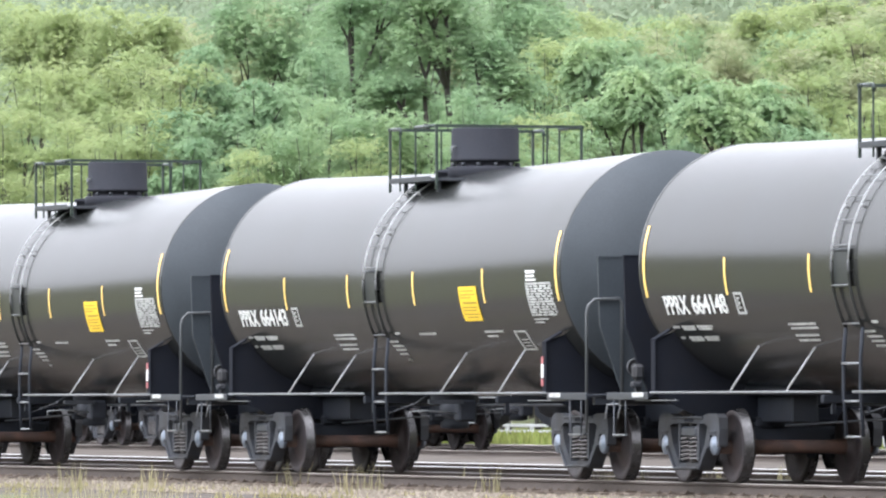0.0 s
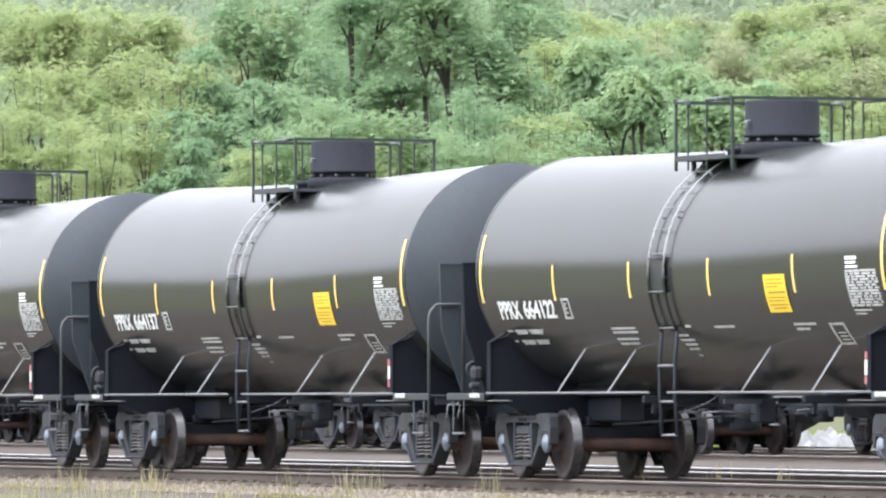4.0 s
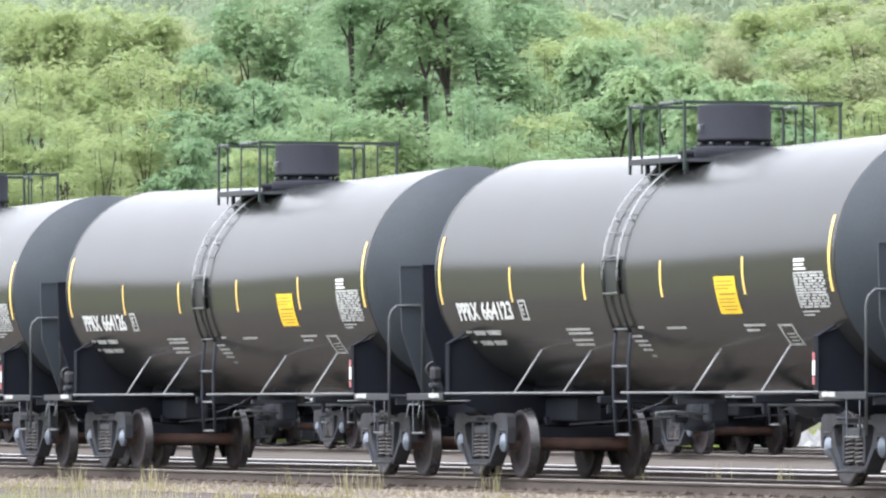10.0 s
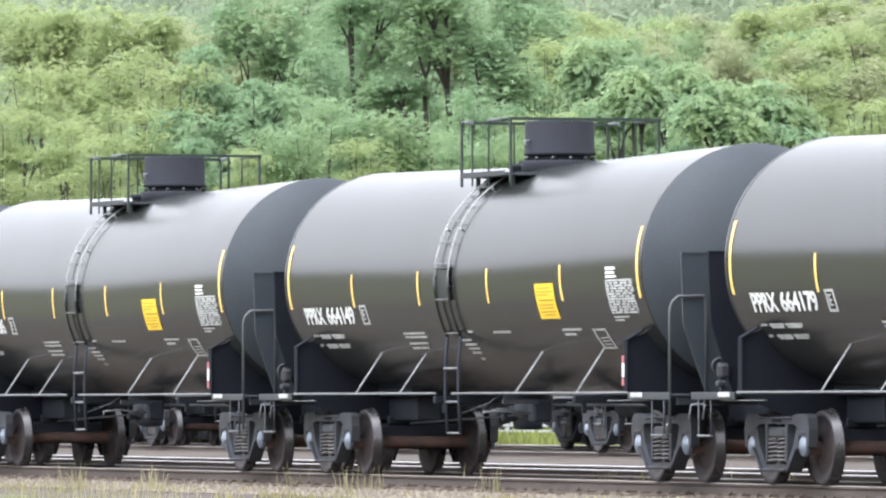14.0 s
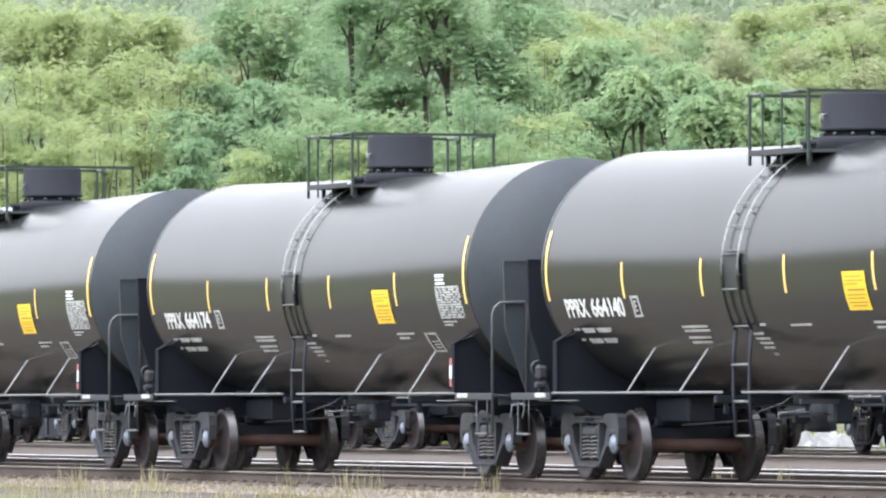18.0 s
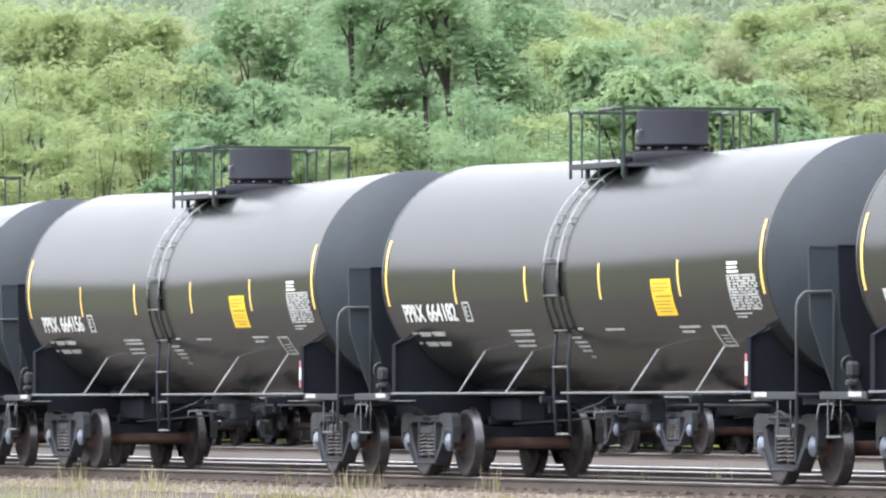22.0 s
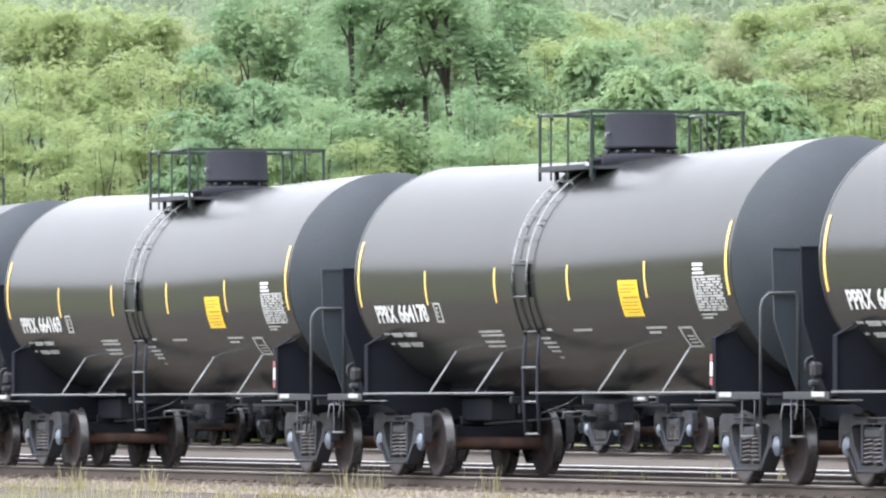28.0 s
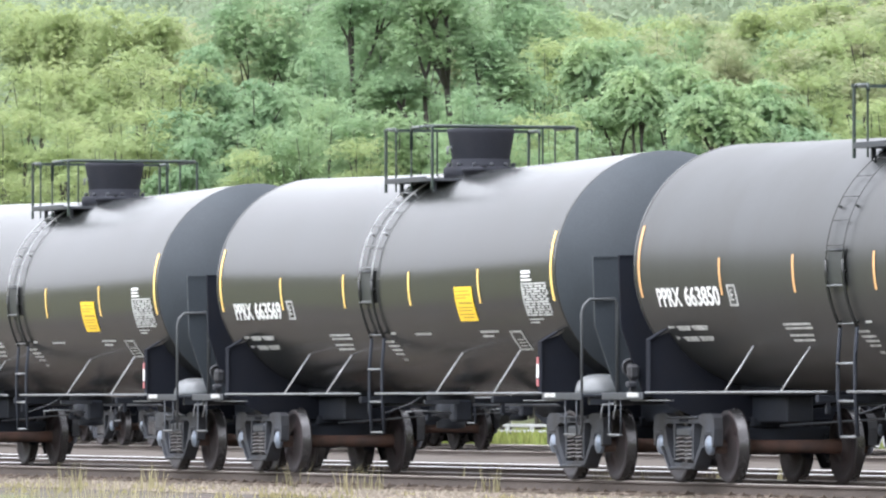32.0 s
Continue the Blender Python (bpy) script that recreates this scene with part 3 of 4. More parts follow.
def underframe(parent, old=False):
    for s in (-1, 1):
        # side rail, its struts, and the step gaps at the ladder
        y = s * 1.57
        for a, b in ((-7.05, -0.68), (0.02, 7.05)):
            part("side_rail", tube(B(), [(a, y, 1.133), (b, y, 1.133)], 0.016, 8), M_PIPE, parent, "pale handrail pipe along the car side")
        for x in (-4.22, -2.27, 2.62, 5.05):
            zt = axis_z(x) - math.sqrt(R_TANK ** 2 - 1.18 ** 2)
            part("rail_strut", tube(B(), [(x + 0.03, y, 1.13), (x + 0.03, s * 1.18, zt + 0.01)], 0.012, 6), M_PALE, parent)
    for e in (-1, 1):
        # stub sill, draft gear and coupler
        bm = B()
        box(bm, (7.2 * e, 0, 0.93), (3.0, 0.36, 0.34), bevel=0.02)
        box(bm, (8.72 * e, 0, 0.92), (0.06, 0.6, 0.44), bevel=0.015)
        box(bm, (6.2 * e, 0, 1.16), (1.6, 0.7, 0.12), bevel=0.02)
        part("stub_sill", bm, M_UNDER, parent)
        bm = B()
        box(bm, (8.86 * e, 0, 0.88), (0.30, 0.13, 0.17), bevel=0.02)
        slab(bm, [(8.98 * e, -0.10), (9.10 * e, -0.19), (9.12 * e, -0.05), (9.03 * e, 0.02), (9.12 * e, 0.08), (9.08 * e, 0.2), (8.96 * e, 0.12)], 0.28, lambda a, b, t: Vector((a, b, 0.74 + t)))
        part("coupler", bm, M_CAST, parent, "cast knuckle coupler")
        for s in (-1, 1):
            part("uncoupling_lever", tube(B(), [(8.84 * e, 0.1 * s, 1.0), (8.84 * e, 0.9 * s, 1.0), (8.80 * e, 1.35 * s, 0.98), (8.80 * e, 1.38 * s, 0.80)], 0.014, 6), M_PIPE, parent)
        part("air_hose", tube(B(), [(8.75 * e, 0.32, 0.82), (8.9 * e, 0.34, 0.62), (9.0 * e, 0.30, 0.45), (9.05 * e, 0.18, 0.42)], 0.028, 7), M_FRAME, parent, "black rubber brake hose")
        # bolster plate across the car with its wings to the shell
        bm = B()
        x = 6.96 * e
        zc, ym = axis_z(x), 1.57
        ring = [(R_TANK * 0.99 * math.cos(radians(a)), zc + R_TANK * 0.99 * math.sin(radians(a))) for a in range(-33, -148, -6)]
        outline = [(ym, 1.10), (ym, 1.80)] + ring + [(-ym, 1.80), (-ym, 1.10), (-0.9, 0.80), (0.9, 0.80)]
        slab(bm, outline, 0.03, lambda a, b, t: Vector((x + t, a, b)))
        for s in (-1, 1):
            box(bm, (x, s * 1.56, 1.45), (0.14, 0.025, 0.70), bevel=0.006)
            box(bm, (x, s * 1.455, 1.86), (0.14, 0.27, 0.02), (-30 * s, 0, 0))
        box(bm, (x, 0, 0.79), (0.32, 2.2, 0.05), bevel=0.01)
        # near black: the shade beneath the tank is put into the plate's colour
        part("body_bolster", bm, M_SHADED, parent, "black transverse bolster plate with sloping wings")
        # end platform
        for s in (-1, 1):
            deck = part("end_platform", box(B(), (7.88 * e, s * 1.20, 1.10), (1.5, 0.74, 0.035), bevel=0.008), M_FRAME, parent, "narrow end platform over the coupler")
            part("platform_edge", box(B(), (7.88 * e, s * 1.575, 1.09), (1.55, 0.03, 0.09), bevel=0.006), M_FRAME, deck)
            part("platform_beam", box(B(), (8.55 * e, s * 0.85, 1.03), (0.08, 1.2, 0.10), bevel=0.01), M_FRAME, deck)
        for s in (-1, 1):
            bm = box(B(), (7.45 * e, s * 1.597, 1.105), (0.42, 0.012, 0.06), bevel=0.003)
            part("white_tape", bm, M_STENCIL, parent, "white reflective strip on the platform edge")
            bm = tube(B(), [(7.98 * e, s * 1.57, 1.08), (7.98 * e, s * 1.57, 0.585), (8.42 * e, s * 1.57, 0.585), (8.42 * e, s * 1.57, 1.08)], 0.012, 6)
            step = part("stirrup_step", bm, M_FRAME, parent)
            part("tread", box(B(), (8.2 * e, s * 1.57, 0.60), (0.46, 0.05, 0.02), bevel=0.005), M_PIPE, step, "worn bright step tread")
            part("sill_angle", box(B(), (6.95 * e, s * 1.52, 1.035), (1.5, 0.05, 0.014), bevel=0.004), M_PIPE, parent)
            if e < 0 < -s:
                continue
            bm = B()
            tube(bm, [(8.62 * e, s * 1.57, 0.62), (8.62 * e, s * 1.57, 2.16), (8.62 * e, s * 1.54, 2.26), (8.62 * e, s * 1.46, 2.335), (8.62 * e, s * 1.12, 2.345), (8.62 * e, s * 1.09, 2.28), (8.62 * e, s * 1.09, 1.10)], 0.02, 8)
            part("end_handrail", bm, M_HANDRAIL, parent, "inverted-U end handrail")
        # half-height head shield
        bm = B()
        outline = [(-1.06, 1.12), (-1.20, 1.5), (-1.37, 2.0), (-1.40, 2.87), (1.40, 2.87), (1.37, 2.0), (1.20, 1.5), (1.06, 1.12)]
        slab(bm, outline, 0.05, lambda a, b, t: Vector(((8.53 + t) * e, a, b)))
        box(bm, (8.555 * e, 0, 2.88), (0.07, 2.79, 0.02))
        # the trailing shield's shaded back is put into its near-black colour
        part("head_shield", bm, M_HEAD if e > 0 else M_SHADED, parent, "black half-height steel head shield")
    bm = B()
    box(bm, (6.92, -1.582, 1.42), (0.07, 0.012, 0.18), mi=0)
    part("reflector", bm, M_WHITE, parent, "white and red corner reflector")
    for z in (1.56, 1.27):
        part("red_reflector", box(B(), (6.92, -1.583, z), (0.06, 0.012, 0.09)), M_RED, parent, "red corner reflector")
    # hand brake on the trailing end
    bm = lathe(B(), [(0.03, -0.02), (0.10, -0.02), (0.115, 0.0), (0.10, 0.02), (0.085, 0.02), (0.08, 0.0), (0.04, 0.01), (0.03, 0.05)], "x", (-8.62, -1.22, 1.46), 18)
    box(bm, (-8.50, -1.22, 1.40), (0.14, 0.15, 0.20), bevel=0.04)
    box(bm, (-8.46, -1.26, 1.24), (0.10, 0.13, 0.08), bevel=0.02)
    box(bm, (-8.50, -1.22, 1.19), (0.06, 0.08, 0.22))
    part("hand_brake", bm, M_CAST, parent, "hand brake wheel and gear housing")
    part("brake_chain", tube(B(), [(-8.42, -0.9, 1.25), (-8.3, -0.7, 1.0), (-7.9, -0.5, 0.8), (-6.9, -0.4, 0.74)], 0.012, 5), M_PIPE, parent)
    # brake gear and outlet under the belly
    bm = lathe(B(), [(0.05, -0.5), (0.14, -0.46), (0.16, -0.3), (0.16, 0.3), (0.14, 0.46), (0.05, 0.5)], "x", (1.7, 0.45, 0.97), 18)
    part("air_reservoir", bm, M_UNDER, parent, "black air reservoir under the tank")
    bm = lathe(B(), [(0.06, -0.3), (0.13, -0.28), (0.13, 0.18), (0.05, 0.22)], "x", (0.45, -0.62, 0.92), 16)
    box(bm, (0.9, -0.62, 0.90), (0.26, 0.26, 0.30), bevel=0.03)
    part("brake_valve", bm, M_UNDER, parent, "cast brake control valve")
    bm = lathe(B(), [(0.34, 1.16), (0.34, 1.00), (0.20, 0.96), (0.17, 0.78), (0.20, 0.76), (0.20, 0.66), (0.10, 0.64)], "z", (-1.4, 0, 0), 20)
    box(bm, (-1.4, -0.22, 0.80), (0.10, 0.30, 0.10), bevel=0.02)
    part("bottom_outlet", bm, M_UNDER, parent, "bottom outlet valve")
    for sx in (-1, 1):
        bm = box(B(), (sx * 2.9, 0, 1.05), (0.10, 1.7, 0.10), bevel=0.015)
        box(bm, (sx * 2.9, -0.7, 0.97), (0.06, 0.05, 0.2))
        part("brake_hanger", bm, M_UNDER, parent)
    part("brake_pipe", tube(B(), [(-8.6, 0.4, 0.86), (-5.8, 0.45, 0.98), (-2, 0.45, 0.98), (0.4, -0.4, 0.98), (5.8, -0.45, 0.98), (8.6, 0.35, 0.86)], 0.02, 6), M_FRAME, parent)
    part("brake_rod", tube(B(), [(-5.6, -0.3, 0.72), (-0.2, -0.3, 0.86), (0.3, -0.5, 0.90)], 0.014, 6), M_FRAME, parent)
    part("release_rod", tube(B(), [(0.9, -0.7, 0.86), (0.95, -1.2, 0.90), (0.95, -1.44, 0.88), (0.95, -1.44, 0.80)], 0.012, 6), M_PIPE, parent)
    part("valve_bracket", box(B(), (1.05, -0.95, 1.02), (0.06, 0.5, 0.06)), M_FRAME, parent)
    part("reservoir_bracket", box(B(), (1.7, 0.45, 1.14), (0.08, 0.30, 0.10)), M_FRAME, parent)
    if old:
        bm = lathe(B(), [(0.33, 1.12), (0.33, 1.17), (0.305, 1.26), (0.25, 1.33), (0.15, 1.37), (0.03, 1.38)], "z", (7.78, -1.02, 0.0), 24)
        part("end_cover", bm, M_PIPE, parent, "grey domed equipment cover on the end platform")


TANK_LABEL = "black railway tank car with yellow reflective strips and white stencils"


def tank_car(old=False, mixed=False, group="tank cars of the moving train"):
    car = thing("tank_car", "older black railway tank car with yellow strips and white stencils" if old else TANK_LABEL, "tank car", group)
    part("tank", tank_shell(), [M_TANK_DULL if mixed else M_TANK, M_HEAD], car, "glossy black cylindrical tank with domed ends")
    for x in (-7.5, 7.5):
        part("seam_band", seam_band(x), M_TANK, car)
    markings(car, mixed)
    platform(car, old)
    hatch(car, old)
    ladder(car, 1, mixed)
    ladder(car, -1, mixed)
    underframe(car, old)
    for x in (-6.97, 6.97):
        truck(car, x)
    for x in (-6.97 - 0.889, -6.97 + 0.889, 6.97 - 0.889, 6.97 + 0.889):
        wheelset(car, x)
    return car


NUMBERS = ["664148", "664143", "664128", "664122", "664137", "664114", "664112", "664123", "664126", "664179", "664149", "664086",
           "664140", "664174", "664164", "664182", "664156", "664183", "664185", "664178", "664169", "663850", "663569", ""]
PITCH, LEAD = 18.1, -97.38
TRAVEL = [(0, 0.10), (2, 24.11), (4, 47.96), (6, 71.66), (7, 83.42), (7.5, 88.98), (8, 94.85), (8.5, 100.79), (9, 106.75), (9.5, 112.70), (10, 118.63), (12, 142.326), (14, 166.137), (16, 189.841), (18, 213.534),
          (20, 237.311), (22, 261.114), (24, 284.84), (26, 308.56), (28, 332.282), (30, 355.991), (32, 379.816)]

CARS = []
first = tank_car()
mixed_car = tank_car(False, True)
old_first = tank_car(True)


def renumber(car, number, old):
    up = 0.10 if old else 0.0
    part("reporting_mark", lettering("PPRX", 0.325, -6.80, 2.115 + up, 0.87), M_WHITE, car, "white stencilled reporting mark")
    part("car_number", lettering(number, 0.325, -5.80, 2.115 + up, 1.27), M_WHITE, car, "white stencilled car number")
    bm = B()
    for a, b, c, d in ((-4.40, -4.10, 2.33, 2.36), (-4.40, -4.10, 2.09, 2.12), (-4.40, -4.35, 2.09, 2.36), (-4.15, -4.10, 2.09, 2.36), (-4.31, -4.20, 2.16, 2.18), (-4.31, -4.20, 2.22, 2.24), (-4.31, -4.27, 2.16, 2.30), (-4.31, -4.20, 2.28, 2.30)):
        patch(bm, a + 0.17, b + 0.17, c + up, d + up, 0.006, 1, 1)
    part("boxed_stencil", bm, M_STENCIL, car)


# the stationary string on the far track: the same kind of car
FAR_Y, FAR_X = 22.0, -176.9
for y, x, n in ((FAR_Y, FAR_X, 3), (26.6, -192.2, 3)):
    for i in range(1 - n, n):
        c = copy_thing(first, pose(x + 18.3 * i - (4.0 if y > 25 and i < 0 else 0.0), y, 0.0))
        tagged(c, "black railway tank car standing on a far yard track", "tank car", "standing tank cars")


def low_wagon(x0, x1, y):
    """A low dark wagon with a deep body between its trucks."""
    w = thing("ballast_wagon", "low dark filler wagon added behind the tank cars", "wagon", "standing ballast wagons", "", pose((x0 + x1) / 2, y, 0))
    h = (x1 - x0) / 2
    # added dark body that closes the gaps under the standing cars
    bm = slab(B(), [(-h, 1.15), (-h, 0.75), (-h + 0.6, 0.55), (-h + 3.0, 0.06), (h - 3.0, 0.06), (h - 0.6, 0.55), (h, 0.75), (h, 1.15)], 2.5, lambda a, b, t: Vector((a, t - 1.25, b)))
    part("body", bm, M_UNDER, w)
    part("side_sill", box(B(), (0, -1.28, 1.13), (2 * h, 0.06, 0.14), bevel=0.01), M_FRAME, w)
    for k in range(7):
        part("rib", box(B(), ((k - 3) * (h - 3.2) / 3, -1.28, 0.60), (0.10, 0.05, 0.92), bevel=0.01), M_FRAME, w)
    wheel = None
    for dx in (-h + 0.9, -h + 2.5, h - 2.5, h - 0.9):
        for s in (-1, 1):
            if wheel is None:
                wheel = ob = part("wheel", lathe(B(), [(0.02, 0.06), (0.10, 0.07), (0.30, 0.02), (0.44, 0.06), (0.46, -0.06), (0.48, -0.09), (0.1, -0.09)], "y", n=20), M_WHEEL, w)
            else:
                ob = new("wheel", wheel.data)
                ob.parent = w
            ob.matrix_basis = pose(dx, 0.755 * s, 0.46, 0, 0, 0 if s > 0 else 180)
    return w


for a, b in ((-266.0, -252.0), (-251.0, -237.5), (-236.5, -223.0), (-222.0, -209.0), (-200.3, -187.2)):
    low_wagon(a, b, 31.2)
for k, number in enumerate(NUMBERS):
    old = k >= 22
    m = pose(LEAD - PITCH * k + (0.2 if k >= 21 else 0.0), 0, 0)
    if k == 0:
        first.matrix_basis = m
        car = first
    elif k == 21:
        mixed_car.matrix_basis = m
        car = mixed_car
    elif k == 22:
        old_first.matrix_basis = m
        car = old_first
    else:
        car = copy_thing(old_first if old else first, m)
    CARS.append((k, car))
for k, car in CARS:
    if NUMBERS[k]:
        renumber(car, NUMBERS[k], k >= 21)


# ---------------------------------------------------------------- ground and tracks
def hill(x, y):
    """Height of the ground: level yard, a low field, then a long wooded slope; an unseen slope is added beyond the
    camera for the tanks' reflections.
    """
    z = -0.22
    if y > 33:
        z += 0.06 * min(y - 33, 9)
    if y > 42:
        z += 0.10 * (y - 42) + 0.0003 * (min(y, 300) - 42) ** 2
    if y > 130:
        z += 0.22 * (min(y, 420) - 130)
    if y > 34:
        z += 0.5 * min(1, (y - 34) / 8) * noise.noise((x * 0.03, y * 0.03, 0.0))
    # added slope, out of view: shapes the low reflections in the tanks
    if y < -70:
        z += 0.22 * min(-70 - y, 600)
    if y < -6:
        z += 0.04 * noise.noise((x * 0.2, y * 0.2, 3.0))
    return z


def ground_sheet():
    xs = [-4000, -2500, -1500, -1000, -700, -560] + list(range(-480, -200, 8)) + list(range(-200, -60, 4)) + list(range(-60, 61, 10)) + [120, 300, 700, 1500, 3000]
    ys = [-4000, -2000, -900, -570, -400, -200, -120, -90, -70, -60] + list(range(-50, 26, 3)) + list(range(27, 120, 4)) + [130, 145, 165, 190, 230, 300, 420, 700, 1200, 2500, 4000]
    verts = [(x, y, hill(x, y)) for y in ys for x in xs]
    n = len(xs)
    faces = [(j * n + i, j * n + i + 1, (j + 1) * n + i + 1, (j + 1) * n + i) for j in range(len(ys) - 1) for i in range(n - 1)]
    me = bpy.data.meshes.new("ground")
    me.from_pydata(verts, [], faces)
    me.materials.append(M_FIELD)
    for f in me.polygons:
        f.use_smooth = True
    return tagged(new("ground", me), "grassy ground rising to a wooded slope", "ground", kind="structure")


def gravel_bed():
    """The levelled gravel of the yard."""
    rng = random.Random(2)
    xs = np.concatenate([np.arange(-900, -230, 30), np.arange(-230, -70, 1.2), np.arange(-70, 61, 8)])
    ys = np.array([-9.0, -7.5, -6, -5, -4.2, -3.6, -3, -2.4, -1.9, -1.5, -0.9, 0, 0.9, 1.6, 2.6, 3.6, 4.4, 5.2, 6.1, 7.0, 8.2, 10, 13, 16, 19, 20.6, 22, 23.4, 25.2, 26.6, 28, 29.8, 31.2, 32.6, 33.4])
    verts = []
    for j, y in enumerate(ys):
        for x in xs:
            edge = 1.0 if 0 < j < len(ys) - 1 else 0.0
            z = -0.205 + edge * (0.03 * noise.noise((x * 0.6, y * 0.9, 1.0)) + 0.025 * noise.noise((x * 2.1, y * 2.0, 5.0)) + 0.012 * rng.uniform(-1, 1)) - (1 - edge) * 0.05
            if abs(y) < 1.3 or abs(y - 6.1) < 1.3 or abs(y - 22) < 1.3 or abs(y - 26.6) < 1.3 or abs(y - 31.2) < 1.3:
                z += 0.03
            if y > 9:
                z += 0.10 * edge
            elif y > 3:
                z += 0.05
            verts.append((x, y, z))
    n = len(xs)
    faces = [(j * n + i, j * n + i + 1, (j + 1) * n + i + 1, (j + 1) * n + i) for j in range(len(ys) - 1) for i in range(n - 1)]
    me = bpy.data.meshes.new("gravel_bed")
    me.from_pydata(verts, [], faces)
    me.materials.append(M_BALLAST)
    return tagged(new("gravel_bed", me), "pale grey gravel of the rail yard", "gravel", kind="structure")


def rail_mesh():
    bm = B()
    prof = [(-0.070, -0.172), (0.070, -0.172), (0.070, -0.160), (0.012, -0.140), (0.009, -0.045), (0.036, -0.034), (0.036, -0.010), (0.026, 0.0), (-0.026, 0.0), (-0.036, -0.010), (-0.036, -0.034), (-0.009, -0.045), (-0.012, -0.140), (-0.070, -0.160)]
    xs = (-900, -240, -160, -110, -60, 120)
    rings = [[bm.verts.new((x, a, b)) for a, b in prof] for x in xs]
    n = len(prof)
    for a, b in zip(rings, rings[1:]):
        for k in range(n):
            f = bm.faces.new((a[k], a[(k + 1) % n], b[(k + 1) % n], b[k]))
            f.material_index = 1 if k in (6, 7, 8) else 0
    bm.faces.new(rings[0])
    bm.faces.new(rings[-1])
    return bm


def track(name, y, label, near_head, far_head, lift=0.0):
    t = thing(name, label, "railway track", "", "structure", pose(0, y, 0))
    r = part("rail", rail_mesh(), [M_RUST, near_head], t)
    r.matrix_basis = pose(0, -0.755, 0)
    r = part("rail", rail_mesh(), [M_RUST, far_head], t)
    r.matrix_basis = pose(0, 0.755, lift)
    return t


ground_sheet()
gravel_bed()
TRACKS = [track("main_track", 0.0, "main railway track with shiny rail heads", M_DULLHEAD, M_STEEL, 0.02),
          track("second_track", 6.1, "second yard track behind the train", M_STEEL, M_STEEL, 0.03),
          track("far_track", FAR_Y, "far yard track with standing cars", M_DULLHEAD, M_DULLHEAD),
          track("fourth_track", 26.6, "yard track with standing tank cars", M_DULLHEAD, M_DULLHEAD),
          track("fifth_track", 31.2, "last yard track with low wagons", M_DULLHEAD, M_DULLHEAD)]


def stones(name, n, x0, x1, y0, y1, zlev, label, seed, smin=0.02, smax=0.06, mat=None):
    """Loose angular stones, joined."""
    rng = np.random.default_rng(seed)
    base = np.array([(1, 0, 0), (-1, 0, 0), (0, 1, 0), (0, -1, 0), (0, 0, 1), (0, 0, -1)], float)
    tris = np.array([(0, 2, 4), (2, 1, 4), (1, 3, 4), (3, 0, 4), (2, 0, 5), (1, 2, 5), (3, 1, 5), (0, 3, 5)])
    s = rng.uniform(smin, smax, (n, 1, 1)) * rng.uniform(0.7, 1.3, (n, 6, 1)) * rng.uniform(0.6, 1.2, (n, 1, 3))
    pts = base[None] * s
    ang = rng.uniform(0, 6.28, n)
    c, sn = np.cos(ang), np.sin(ang)
    rx = pts[..., 0] * c[:, None] - pts[..., 1] * sn[:, None]
    ry = pts[..., 0] * sn[:, None] + pts[..., 1] * c[:, None]
    cx, cy = rng.uniform(x0, x1, n), rng.uniform(y0, y1, n)
    verts = np.stack([rx + cx[:, None], ry + cy[:, None], pts[..., 2] * 0.8 + zlev], -1).reshape(-1, 3)
    faces = (tris[None] + 6 * np.arange(n)[:, None, None]).reshape(-1, 3)
    me = bpy.data.meshes.new(name)
    me.from_pydata(verts.tolist(), [], faces.tolist())
    me.materials.append(mat or M_STONE)
    return tagged(new(name, me), label, "stones", kind="stuff")


stones("ballast_stones", 26000, -150, -78, -5.0, -0.95, -0.195, "loose pale ballast stones beside the rail", 5, 0.012, 0.042)
stones("yard_gravel", 9000, -185, -85, 1.2, 5.0, -0.19, "loose gravel between the tracks", 6, 0.02, 0.05)


# ---------------------------------------------------------------- plants
def blades(name, rng, spots, mat, label, h0, h1, count, spread, lean=0.25, width=0.012, kind="stuff", category="grass"):
    """Tufts of narrow curved blades, joined."""
    verts, faces = [], []
    for sx, sy, sz in spots:
        for _ in range(count):
            x, y = sx + rng.gauss(0, spread), sy + rng.gauss(0, spread)
            h, a = rng.uniform(h0, h1), rng.uniform(0, 6.28)
            dx, dy = math.cos(a) * h * rng.uniform(0, lean), math.sin(a) * h * rng.uniform(0, lean)
            w = width * rng.uniform(0.6, 1.4)
            px, py = -0.33 * w, 0.95 * w
            i = len(verts)
            for f, k in ((0.0, 1.0), (0.5, 0.9), (1.0, 0.25)):
                verts += [(x + dx * f * f - px * k, y + dy * f * f - py * k, sz + h * f), (x + dx * f * f + px * k, y + dy * f * f + py * k, sz + h * f)]
            faces += [(i, i + 1, i + 3, i + 2), (i + 2, i + 3, i + 5, i + 4)]
    me = bpy.data.meshes.new(name)
    me.from_pydata(verts, [], faces)
    me.materials.append(mat)
    return tagged(new(name, me), label, category, kind=kind)


